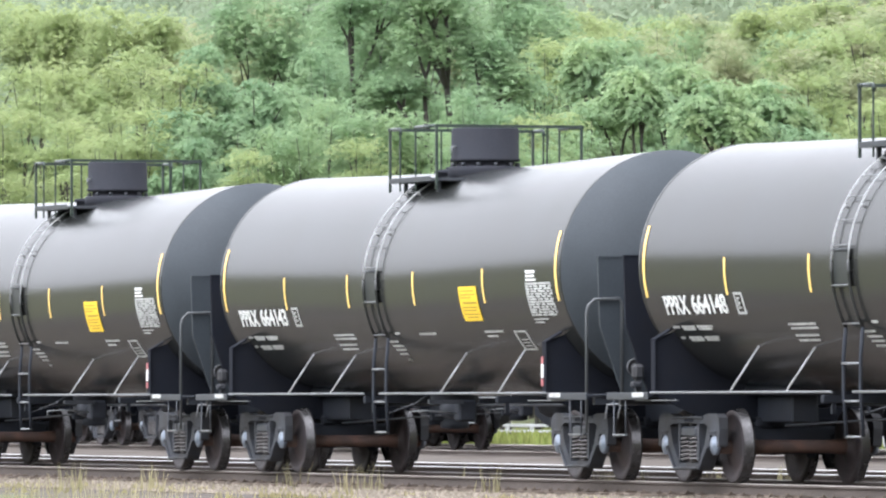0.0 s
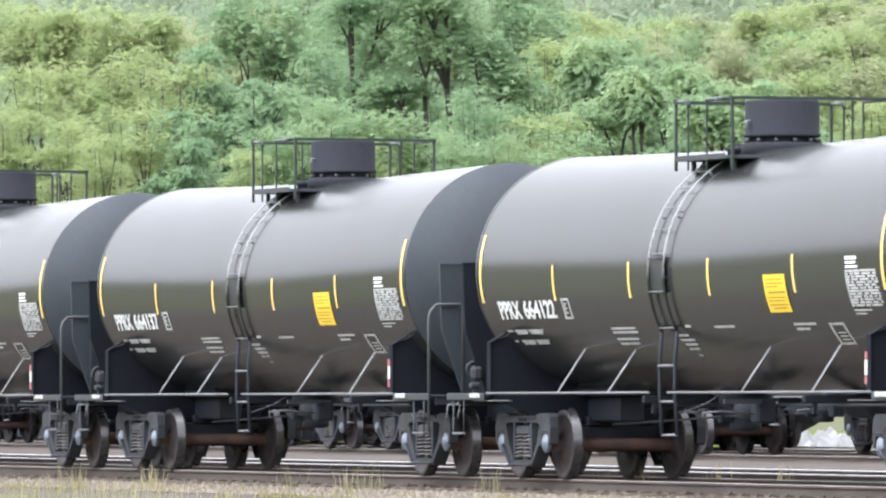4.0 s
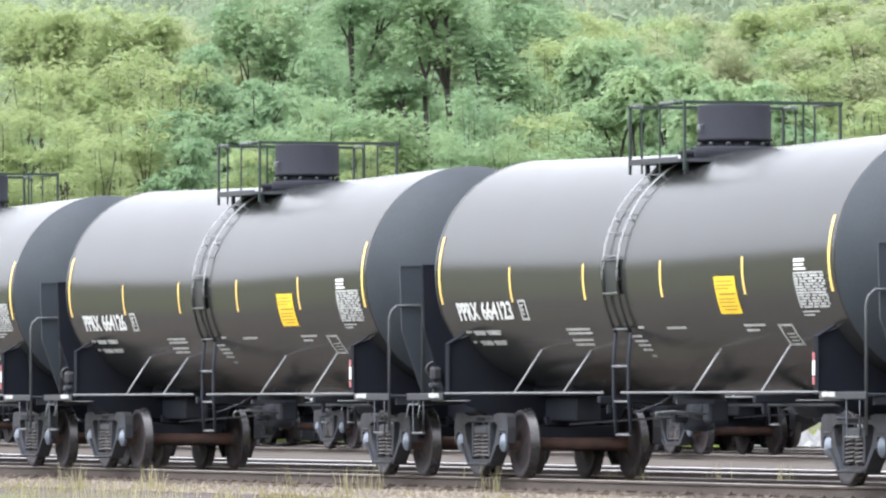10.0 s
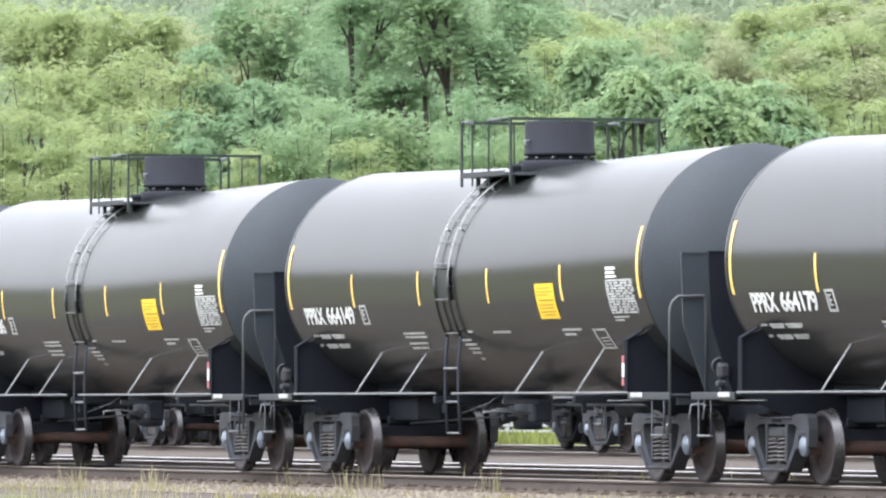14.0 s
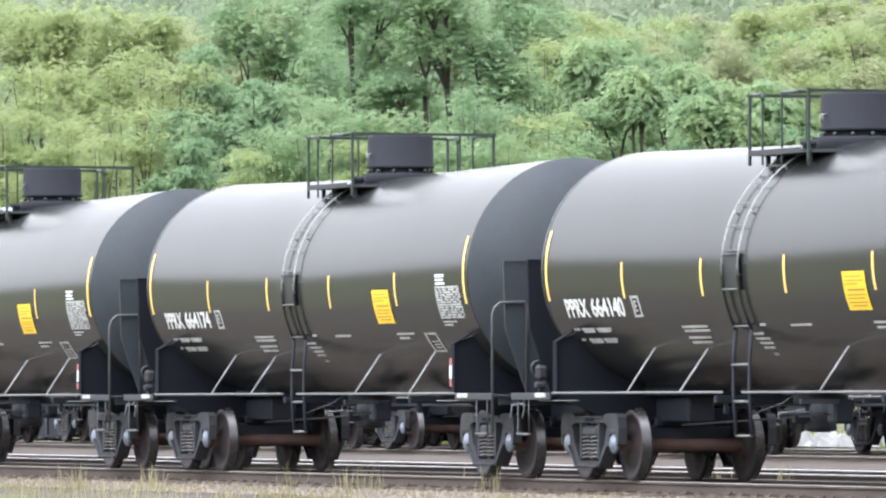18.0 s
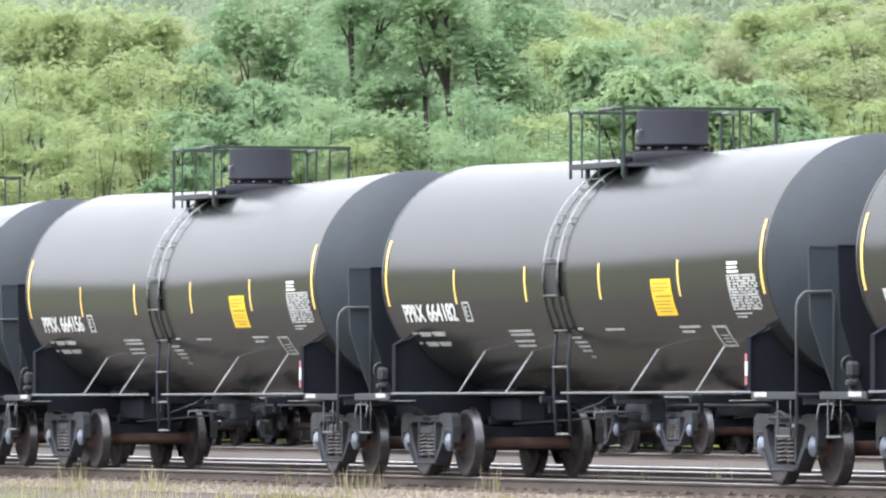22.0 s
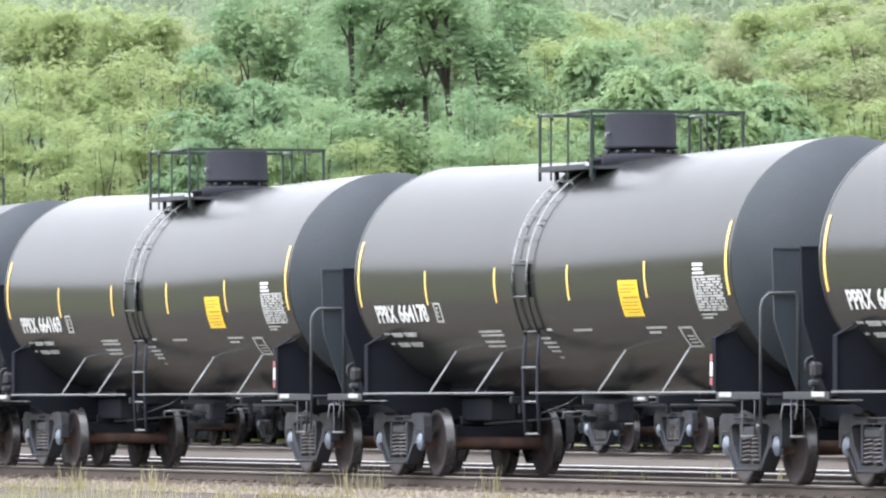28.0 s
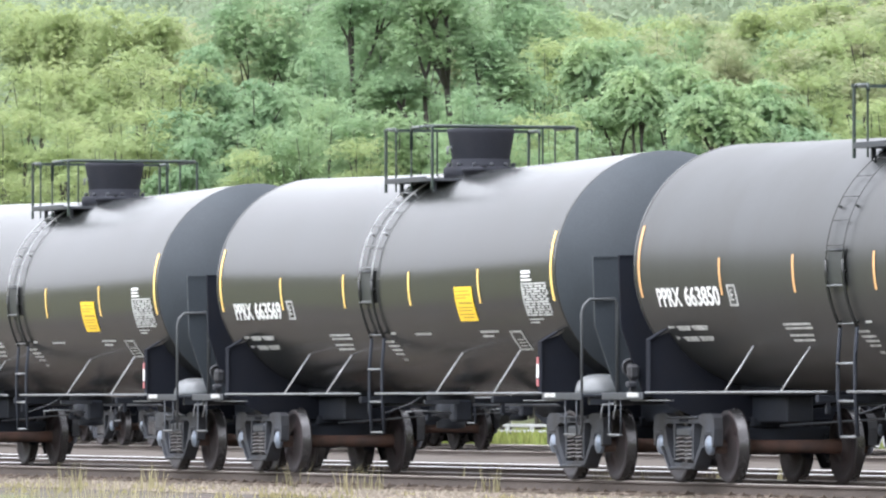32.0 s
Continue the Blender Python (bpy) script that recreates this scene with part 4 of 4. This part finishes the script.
def skeleton(seed, height, radius, stems, base, girth, levels):
    """Forking limbs: the trunk's and branches' paths with their radii, and the tips that carry leaves, scaled to the tree's size."""
    rng = random.Random(seed)
    limbs, tips = [], []

    def grow(p, d, length, r, level):
        pts = [p]
        for _ in range(4):
            d = (d + Vector((rng.gauss(0, 0.15), rng.gauss(0, 0.15), rng.gauss(0.02, 0.08)))).normalized()
            pts.append(pts[-1] + d * length / 4)
        limbs.append((pts, [r, r * 0.88, r * 0.78, r * 0.68, r * (0.60 if level else 0.15)]))
        if level == 0:
            tips.extend((pts[-1], pts[2] + Vector((rng.gauss(0, 0.3), rng.gauss(0, 0.3), 0.1))))
            return
        if level == levels:
            length = 0.85 * (1 - base) * height
        turn, n = rng.uniform(0, 6.28), 3 if rng.random() < 0.6 else 2
        for k in range(n):
            a, tilt = turn + 6.28 * k / n + rng.uniform(-0.5, 0.5), rng.uniform(0.40, 0.85)
            side = Vector((math.cos(a), math.sin(a), 0.1))
            grow(pts[-1], (d * math.cos(tilt) + side * math.sin(tilt)).normalized(), length * rng.uniform(0.55, 0.8), r * 0.62, level - 1)

    for k in range(stems):
        lean = Vector((rng.uniform(-0.2, 0.2), rng.uniform(-0.2, 0.2), 1.0)).normalized()
        foot = Vector((rng.uniform(-0.6, 0.6), rng.uniform(-0.6, 0.6), -0.3)) if stems > 1 else Vector((0, 0, -0.3))
        grow(foot, lean, base * height, 0.62 * girth, levels)
    flat = sorted(math.hypot(p.x, p.y) for p in tips)
    fx, fz = 0.86 * radius / flat[int(0.94 * (len(flat) - 1))], (height - 0.35) / max(p.z for p in tips)
    fit = Vector((fx, fx, fz))
    limbs = [([p * fit for p in pts], rs) for pts, rs in limbs]
    return limbs, np.array([p * fit for p in tips])


def crown_mesh(name, seed, mat, radius, tips, per_pad, leaflets, leaf, droop, spray, pad):
    """A crown of feathery sprays: a flat, domed pad of them at each limb's tip, each spray with paired leaflets."""
    rng = np.random.default_rng(seed)
    n = len(tips) * per_pad
    size = np.repeat(radius * pad * rng.uniform(0.7, 1.3, len(tips)), per_pad)
    cen = np.repeat(tips, per_pad, 0)
    a, q = rng.uniform(0, 2 * np.pi, n), rng.uniform(0, 1, n) ** 0.6
    start = cen + np.stack([size * q * np.cos(a), size * q * np.sin(a), size * 0.38 * (1 - q * q) - 0.10 * size], -1)
    start += rng.normal(0, 1, (n, 3)) * (size * np.array([[0.22], [0.22], [0.16]])).T
    az = rng.uniform(0, 2 * np.pi, n)
    az = np.where(rng.random(n) < 0.6, a + rng.normal(0, 0.7, n), az)
    el = rng.uniform(-0.25, 0.55, n)
    ln = spray * rng.uniform(0.5, 1.4, n)
    t = (np.arange(leaflets) + 1) / leaflets
    dirh = np.stack([np.cos(az), np.sin(az)], -1)
    pos = np.zeros((n, leaflets, 3))
    run = ln[:, None] * t[None]
    pos[..., 0] = start[:, None, 0] + dirh[:, None, 0] * run * np.cos(el)[:, None]
    pos[..., 1] = start[:, None, 1] + dirh[:, None, 1] * run * np.cos(el)[:, None]
    pos[..., 2] = start[:, None, 2] + run * np.sin(el)[:, None] - droop * ln[:, None] * t[None] ** 2
    fwd = np.stack([dirh[:, None, 0] * np.cos(el)[:, None] + 0 * t, dirh[:, None, 1] * np.cos(el)[:, None] + 0 * t, np.sin(el)[:, None] - 2 * droop * t[None]], -1)
    fwd /= np.linalg.norm(fwd, axis=-1, keepdims=True)
    side = np.stack([-dirh[:, 1], dirh[:, 0], np.zeros(n)], -1)[:, None] * np.ones((1, leaflets, 1))
    side = side * np.where(np.arange(leaflets) % 2 == 0, 1, -1)[None, :, None]
    ax = side * 0.85 + fwd * 0.45 + np.array([0, 0, -0.18]) + rng.normal(0, 0.12, (n, leaflets, 3))
    ax /= np.linalg.norm(ax, axis=-1, keepdims=True)
    nor = np.cross(ax, fwd) * np.where(np.arange(leaflets) % 2 == 0, -1, 1)[None, :, None] + rng.normal(0, 0.2, (n, leaflets, 3))
    wid = np.cross(nor, ax)
    wid /= np.linalg.norm(wid, axis=-1, keepdims=True)
    size = leaf * rng.uniform(0.7, 1.3, (n, leaflets, 1))
    v = np.stack([pos, pos + ax * size * 0.5 + wid * size * 0.36, pos + ax * size, pos + ax * size * 0.5 - wid * size * 0.36], 2).reshape(-1, 3)
    q = np.arange(len(v)).reshape(-1, 4)
    me = bpy.data.meshes.new(name)
    me.vertices.add(len(v))
    me.vertices.foreach_set("co", v.astype(np.float32).ravel())
    me.loops.add(q.size)
    me.loops.foreach_set("vertex_index", q.astype(np.int32).ravel())
    me.polygons.add(len(q))
    me.polygons.foreach_set("loop_start", np.arange(0, q.size, 4, dtype=np.int32))
    me.update(calc_edges=True)
    me.materials.append(mat)
    return me


PROTO = {}


def prototype(key, seed, leafkey, height, radius, per_pad, leaflets, leaf, droop, girth, label, stems=1, base=0.45, levels=3, spray=0.28, pad=0.26):
    limbs, tips = skeleton(seed, height, radius, stems, base, girth, levels)
    tree = thing("tree", label, "tree", "trees on the slope")
    bm = B()
    for pts, rs in limbs:
        tube(bm, pts, rs, 6)
    part("trunk", bm, M_BARK, tree, "grey-brown forked trunk")
    crown = new("crown", crown_mesh("crown", seed, M_LEAF[leafkey], radius, tips, per_pad, leaflets, leaf, droop, spray, pad))
    crown.parent = tree
    PROTO[key] = [tree, False, height]


def plant(key, x, y, wide, high, turn):
    """Sets a tree on the slope, `wide` times its pattern's width and `high` metres high."""
    tree, used, height = PROTO[key]
    m = pose(x, y, hill(x, y) - 0.1, 0, 0, turn)
    if used:
        ob = copy_thing(tree, m)
    else:
        ob, PROTO[key][1] = tree, True
        ob.matrix_basis = m
    ob.scale = (wide, wide, high / height)
    return ob


prototype("lime", 11, "lime", 12.5, 2.7, 110, 11, 0.085, 0.25, 0.13, "airy yellow-green locust tree on the slope", pad=0.31)
prototype("lime_b", 12, "lime", 10.5, 2.0, 90, 11, 0.085, 0.25, 0.16, "light yellow-green tree with thin forked limbs", stems=2, levels=2, pad=0.40)
prototype("blue", 21, "blue", 14.0, 3.2, 120, 11, 0.09, 0.25, 0.20, "dark blue-green locust tree with open forked limbs", base=0.38)
prototype("blue_b", 22, "blue", 10.5, 2.1, 42, 16, 0.13, 0.40, 0.17, "drooping blue-green tree of heaven", stems=2, levels=2, spray=0.6, pad=0.28)
prototype("fresh", 31, "fresh", 11.0, 2.0, 40, 16, 0.13, 0.45, 0.20, "fresh green tree of heaven with drooping fronds", stems=2, base=0.68, levels=2, spray=0.65, pad=0.26)
prototype("fresh_b", 32, "fresh", 9.0, 2.6, 120, 11, 0.085, 0.25, 0.17, "rounded fresh green sapling group", stems=3, base=0.35, levels=2, pad=0.30)
prototype("olive", 41, "olive", 12.5, 2.6, 110, 11, 0.085, 0.25, 0.15, "olive-green tree with tan seed clusters", pad=0.31)
prototype("blue_c", 23, "blue", 9.5, 2.6, 120, 11, 0.085, 0.25, 0.17, "dense rounded blue-green tree on the slope", stems=3, base=0.35, levels=2, pad=0.30)
prototype("forked", 61, "blue", 14.5, 3.4, 105, 11, 0.09, 0.25, 0.40, "tall locust tree with dark forked limbs", base=0.55, pad=0.22)

# kind, place, width factor, height
YELLOW_STAND = [
    ("lime", -258.5, 33.0, 0.95, 13.9),
    ("lime", -252.2, 32.7, 0.65, 13.3),
    ("lime", -259.4, 36.5, 0.77, 13.4),
    ("lime_b", -238.0, 28.0, 0.75, 10.8),
    ("lime", -242.3, 31.1, 0.69, 11.2),
    ("lime_b", -251.4, 35.3, 0.76, 11.8),
    ("lime_b", -245.4, 34.4, 0.78, 11.1),
    ("lime_b", -233.4, 26.1, 0.66, 9.4),
    ("lime_b", -232.0, 27.2, 0.73, 9.1),
    ("lime_b", -234.2, 29.9, 0.70, 9.6),
    ("lime", -246.3, 28.4, 0.73, 11.9),
    ("lime_b", -228.7, 27.4, 0.61, 8.6),
]
TAN_STAND = [
    ("olive", -287.1, 48.2, 0.70, 13.5),
    ("olive", -283.7, 46.0, 0.55, 12.9),
    ("olive", -277.2, 46.5, 0.57, 12.5),
    ("blue_b", -250.6, 37.6, 0.68, 11.9),
    ("blue_b", -235.6, 32.1, 0.64, 9.6),
    ("blue_b", -244.7, 36.5, 0.70, 10.6),
    ("blue_b", -232.0, 30.3, 0.55, 8.7),
    ("fresh_b", -230.1, 32.6, 0.62, 8.8),
    ("lime_b", -227.5, 31.0, 0.57, 8.2),
    ("blue_c", -256.5, 39.0, 0.56, 11.1),
]
DARK_STAND = [
    ("blue", -259.6, 42.2, 0.82, 13.9),
    ("forked", -251.5, 41.3, 0.82, 13.8),
    ("blue", -262.3, 46.7, 0.83, 13.9),
    ("blue_c", -253.6, 41.3, 0.72, 11.7),
    ("blue_c", -249.3, 41.6, 0.65, 11.1),
    ("forked", -248.3, 44.5, 0.94, 13.7),
    ("blue", -264.8, 52.1, 0.79, 12.9),
    ("blue_c", -246.2, 38.3, 0.70, 10.3),
    ("blue_c", -256.4, 45.5, 0.63, 10.6),
    ("blue", -270.4, 47.8, 0.74, 13.5),
    ("blue", -275.2, 52.5, 0.76, 13.5),
    ("olive", -273.6, 50.9, 0.60, 12.2),
    ("olive", -270.7, 53.4, 0.53, 11.8),
    ("lime_b", -257.1, 49.8, 0.74, 11.3),
]
FRONT_STAND = [
    ("fresh_b", -231.5, 35.0, 0.78, 9.6),
    ("fresh_b", -230.0, 36.4, 0.81, 9.1),
    ("fresh_b", -228.9, 33.2, 0.62, 8.9),
    ("blue_c", -236.0, 40.2, 0.58, 9.9),
    ("blue_c", -237.6, 41.8, 0.56, 9.5),
    ("fresh_b", -227.6, 37.0, 0.62, 8.5),
    ("lime_b", -234.4, 41.9, 0.76, 9.1),
    ("fresh_b", -226.2, 38.1, 0.56, 8.3),
    ("fresh_b", -237.8, 44.3, 0.65, 9.3),
    ("fresh_b", -229.5, 40.9, 0.60, 8.4),
    ("lime_b", -225.5, 33.9, 0.61, 8.4),
    ("blue_c", -247.8, 46.2, 0.61, 10.3),
]
HEAVEN_STAND = [
    ("fresh", -252.8, 50.2, 0.77, 11.2),
    ("fresh", -237.3, 45.9, 0.73, 10.3),
    ("fresh", -240.7, 48.4, 0.70, 10.3),
    ("fresh", -232.0, 46.1, 0.75, 9.7),
    ("fresh", -234.4, 48.4, 0.72, 9.6),
    ("fresh", -258.2, 52.8, 0.70, 11.1),
    ("blue_b", -235.2, 45.9, 0.57, 9.0),
    ("blue_b", -231.6, 47.4, 0.60, 8.4),
    ("fresh_b", -243.2, 47.2, 0.57, 9.3),
    ("fresh", -238.3, 49.1, 0.61, 9.4),
    ("blue_b", -230.2, 48.3, 0.56, 8.1),
]
RIGHT_STAND = [
    ("olive", -294.1, 65.2, 0.77, 11.7),
    ("lime_b", -287.9, 64.9, 0.59, 12.0),
    ("fresh_b", -282.0, 63.7, 0.55, 11.3),
    ("olive", -278.3, 62.2, 0.62, 10.8),
    ("olive", -281.4, 65.5, 0.70, 11.6),
    ("lime", -277.0, 65.9, 0.81, 11.9),
    ("olive", -280.1, 69.3, 0.89, 11.7),
    ("lime", -258.4, 58.5, 0.62, 10.6),
    ("olive", -244.8, 55.1, 0.71, 10.1),
    ("lime_b", -252.0, 58.9, 0.82, 10.6),
    ("lime_b", -241.3, 52.9, 0.70, 9.6),
    ("lime_b", -235.1, 52.4, 0.73, 8.7),
    ("olive", -266.5, 59.6, 0.60, 10.9),
    ("lime_b", -283.3, 59.8, 0.77, 11.6),
]
BACK_STAND = [
    ("lime", -318.5, 49.0, 1.18, 16.0),
    ("lime", -312.7, 50.7, 0.93, 14.3),
    ("lime", -314.7, 54.1, 0.78, 13.6),
    ("lime_b", -308.5, 53.8, 0.83, 13.0),
    ("olive", -310.5, 57.1, 0.88, 13.8),
    ("blue", -314.6, 60.7, 1.06, 15.1),
    ("blue", -318.4, 65.0, 1.07, 15.1),
    ("blue", -314.6, 67.1, 1.06, 14.5),
    ("lime", -316.5, 70.9, 0.91, 12.7),
    ("fresh_b", -325.5, 75.5, 0.85, 12.1),
    ("lime", -312.7, 72.6, 0.79, 11.8),
    ("fresh_b", -329.3, 79.9, 0.82, 12.0),
    ("lime", -315.7, 76.5, 0.80, 11.6),
    ("olive", -309.6, 75.7, 0.81, 11.7),
    ("lime", -308.9, 77.9, 1.02, 11.7),
    ("lime", -306.1, 79.8, 1.09, 11.8),
]
for stand in (YELLOW_STAND, TAN_STAND, DARK_STAND, FRONT_STAND, HEAVEN_STAND, RIGHT_STAND, BACK_STAND):
    for i, (key, x, y, wide, high) in enumerate(stand):
        plant(key, x, y, wide, high, 67 * i)
# dense rows along the slope behind the single trees
rngf = random.Random(23)
for row, (x0, y0, high, step) in enumerate(((-275.0, 52.5, 9.6, 2.1), (-293.0, 58.5, 10.8, 2.3), (-262.0, 48.0, 7.6, 2.4))):
    for i in range(-8, 9):
        a = step * (i + 0.3 * row) + rngf.uniform(-0.6, 0.6)
        if a < -9:
            key = rngf.choice(("lime_b", "lime_b", "fresh_b"))
        elif a < 4:
            key = rngf.choice(("blue_c", "blue_c", "blue_c", "fresh_b"))
        elif a < 10:
            key = rngf.choice(("blue_c", "blue_c", "fresh_b"))
        else:
            key = rngf.choice(("lime_b", "fresh_b", "lime_b"))
        plant(key, x0 + 0.316 * a + rngf.uniform(-3, 3), y0 + 0.949 * a, rngf.uniform(0.75, 1.0), high * rngf.uniform(0.86, 1.12), rngf.uniform(0, 360))
# undergrowth between the trees
rngu = random.Random(17)
for i in range(46):
    d = rngu.uniform(0.0, 1.0)
    x, y = -252.0 - 70.0 * d, 36.0 + 30.0 * d + rngu.uniform(0.0, 27.0)
    plant(rngu.choice(("fresh_b", "lime_b", "fresh_b", "blue_b")), x, y, rngu.uniform(0.8, 1.15), rngu.uniform(6.0, 8.5) + 1.5 * d, rngu.uniform(0, 360))



def far_woods():
    """The wooded hillside far behind: rounded crowns of large scattered leaf clusters, joined."""
    rng = np.random.default_rng(77)
    n, per = 1300, 130
    d, lat = rng.uniform(500, 900, n), rng.uniform(-50, 50, n)
    cx, cy = -0.9488 * d + 0.3158 * lat, -39.0 + 0.3158 * d + 0.9488 * lat
    cz = np.array([hill(x, y) for x, y in zip(cx.tolist(), cy.tolist())]) + rng.uniform(5, 9, n)
    r = rng.uniform(2.5, 5.0, n)
    v = rng.normal(size=(n, per, 3))
    v /= np.linalg.norm(v, axis=-1, keepdims=True)
    v[..., 2] = np.abs(v[..., 2]) * 1.3 - 0.35
    pos = np.stack([cx, cy, cz], -1)[:, None] + v * r[:, None, None] * rng.uniform(0.8, 1.08, (n, per, 1))
    u = rng.normal(size=(n, per, 3))
    u /= np.linalg.norm(u, axis=-1, keepdims=True)
    w = np.cross(u, v + rng.normal(0, 0.4, (n, per, 3)))
    w /= np.linalg.norm(w, axis=-1, keepdims=True)
    s = rng.uniform(0.22, 0.50, (n, per, 1))
    quads = np.stack([pos - u * s, pos - w * s * 0.6, pos + u * s, pos + w * s * 0.6], 2).reshape(-1, 3)
    me = bpy.data.meshes.new("far_woods")
    me.from_pydata(quads.tolist(), [], np.arange(len(quads)).reshape(-1, 4).tolist())
    # the leaf colour carries the distance haze
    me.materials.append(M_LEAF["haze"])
    return tagged(new("far_woods", me), "blue-green woods on the far hillside, haze put into the leaf colour", "woods", kind="stuff")


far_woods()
rngw = random.Random(9)
blades("roadside_grass", rngw, [(rngw.uniform(-125, -82), rngw.uniform(-6.5, -3.6), -0.23) for _ in range(60)], M_VERGE, "low yellow-green grass along the gravel", 0.04, 0.12, 18, 0.14)
WEEDS = [(-117.4, -5.4), (-119.3, -4.8), (-116.1, -4.7), (-118.0, -4.0), (-120.2, -1.3), (-112.4, -3.0), (-119.9, -0.3), (-114.2, -2.1), (-114.7, -0.6), (-110.8, -1.5), (-112.2, 0.6), (-109.2, 0.1), (-113.6, 2.7), (-114.3, 4.0)]
blades("dry_weeds", rngw, [(x, y, -0.22) for x, y in WEEDS], M_STRAW, "tall dry weed stalks beside the rail", 0.12, 0.42, 16, 0.09, 0.3, 0.007)
blades("field_grass", rngw, [(x, y, -0.15) for x, y in ((rngw.uniform(-245, -170), rngw.uniform(33.2, 44)) for _ in range(900)) if not (-200 < x < -185 and y < 37)], M_GRASS, "bright green grass beyond the far track", 0.12, 0.5, 26, 0.6, 0.4, 0.03)


def fence():
    """A low two-rail fence at the foot of the slope."""
    f = thing("fence", "low weathered grey two-rail fence in the grass", "fence", "", "", pose(-245.0, 37.0, 0.0))
    g = hill(-245.0, 37.0)
    post = None
    for i in range(-14, 15):
        ob = part("post", box(B(), (0, 0, 0.22), (0.09, 0.09, 0.56), bevel=0.01), M_PALE, f) if post is None else new("post", post.data)
        ob.parent = f
        post = post or ob
        ob.matrix_basis = pose(2.0 * i, 0, g)
    for z in (0.30, 0.46):
        part("rail", box(B(), (0, -0.06, g + z), (56.5, 0.03, 0.07), bevel=0.006), M_PALE, f)
    return f


fence()
blades("foreground_grass", rngw, [(-43.5 + rngw.uniform(-1.5, 1.5), -39.05 + rngw.uniform(11.9, 12.9), -0.24) for _ in range(46)], M_STRAW, "tall pale grass close to the camera", 0.56, 0.84, 22, 0.10, 0.35, 0.004)
stones("rubble_heap", 150, -195.5, -188.8, 33.6, 35.0, 0.02, "heap of pale broken concrete beyond the far track", 8, 0.15, 0.45, M_RUBBLE)


def tie_mesh():
    bm = box(B(), (0, 0, -0.09), (0.22, 2.6, 0.17), bevel=0.012)
    for s in (-1, 1):
        box(bm, (0, 0.755 * s, 0.003), (0.19, 0.34, 0.022))
        for k in (-1, 1):
            box(bm, (0.05 * k, 0.755 * s + 0.085 * k, 0.02), (0.02, 0.03, 0.03))
    return bm


def ties(parent, x0, n):
    """Timber ties under the main track, their ends proud of the gravel."""
    me, rng = None, random.Random(31)
    for k in range(n):
        ob = new("tie", me) if me else part("tie", tie_mesh(), M_TIE, parent)
        me, ob.parent = ob.data, parent
        ob.matrix_basis = pose(x0 + 0.53 * k + rng.uniform(-0.03, 0.03), rng.uniform(-0.05, 0.05), -0.15 + rng.uniform(-0.008, 0.008), 0, 0, rng.uniform(-1, 1))


ties(TRACKS[0], -158.0, 146)


def motions():
    """The train rolls past; its wheels turn with it."""
    times, dist = [t for t, s in TRAVEL], [s for t, s in TRAVEL]
    steps = [(f / FPS, float(np.interp(f / FPS, times, dist))) for f in range(0, 32 * FPS + 1)]
    for k, car in CARS:
        x = LEAD - PITCH * k + (0.2 if k >= 21 else 0.0)
        walk(car, [(t, pose(x + s, 0, 0)) for t, s in TRAVEL])
        seen = [(t, s) for t, s in steps if -175 < x + s < -70]
        if not seen:
            continue
        if seen[0][0] > 0:
            seen.insert(0, (0.0, seen[0][1]))
        if seen[-1][0] < 32:
            seen.append((32.0, seen[-1][1]))
        for axle in [c for c in car.children if c.name.startswith("wheelset")]:
            wx = axle.location.x
            walk(axle, [(t, pose(wx, 0, 0.457, 0, math.degrees(s / 0.457) % 360, 0)) for t, s in seen])


motions()
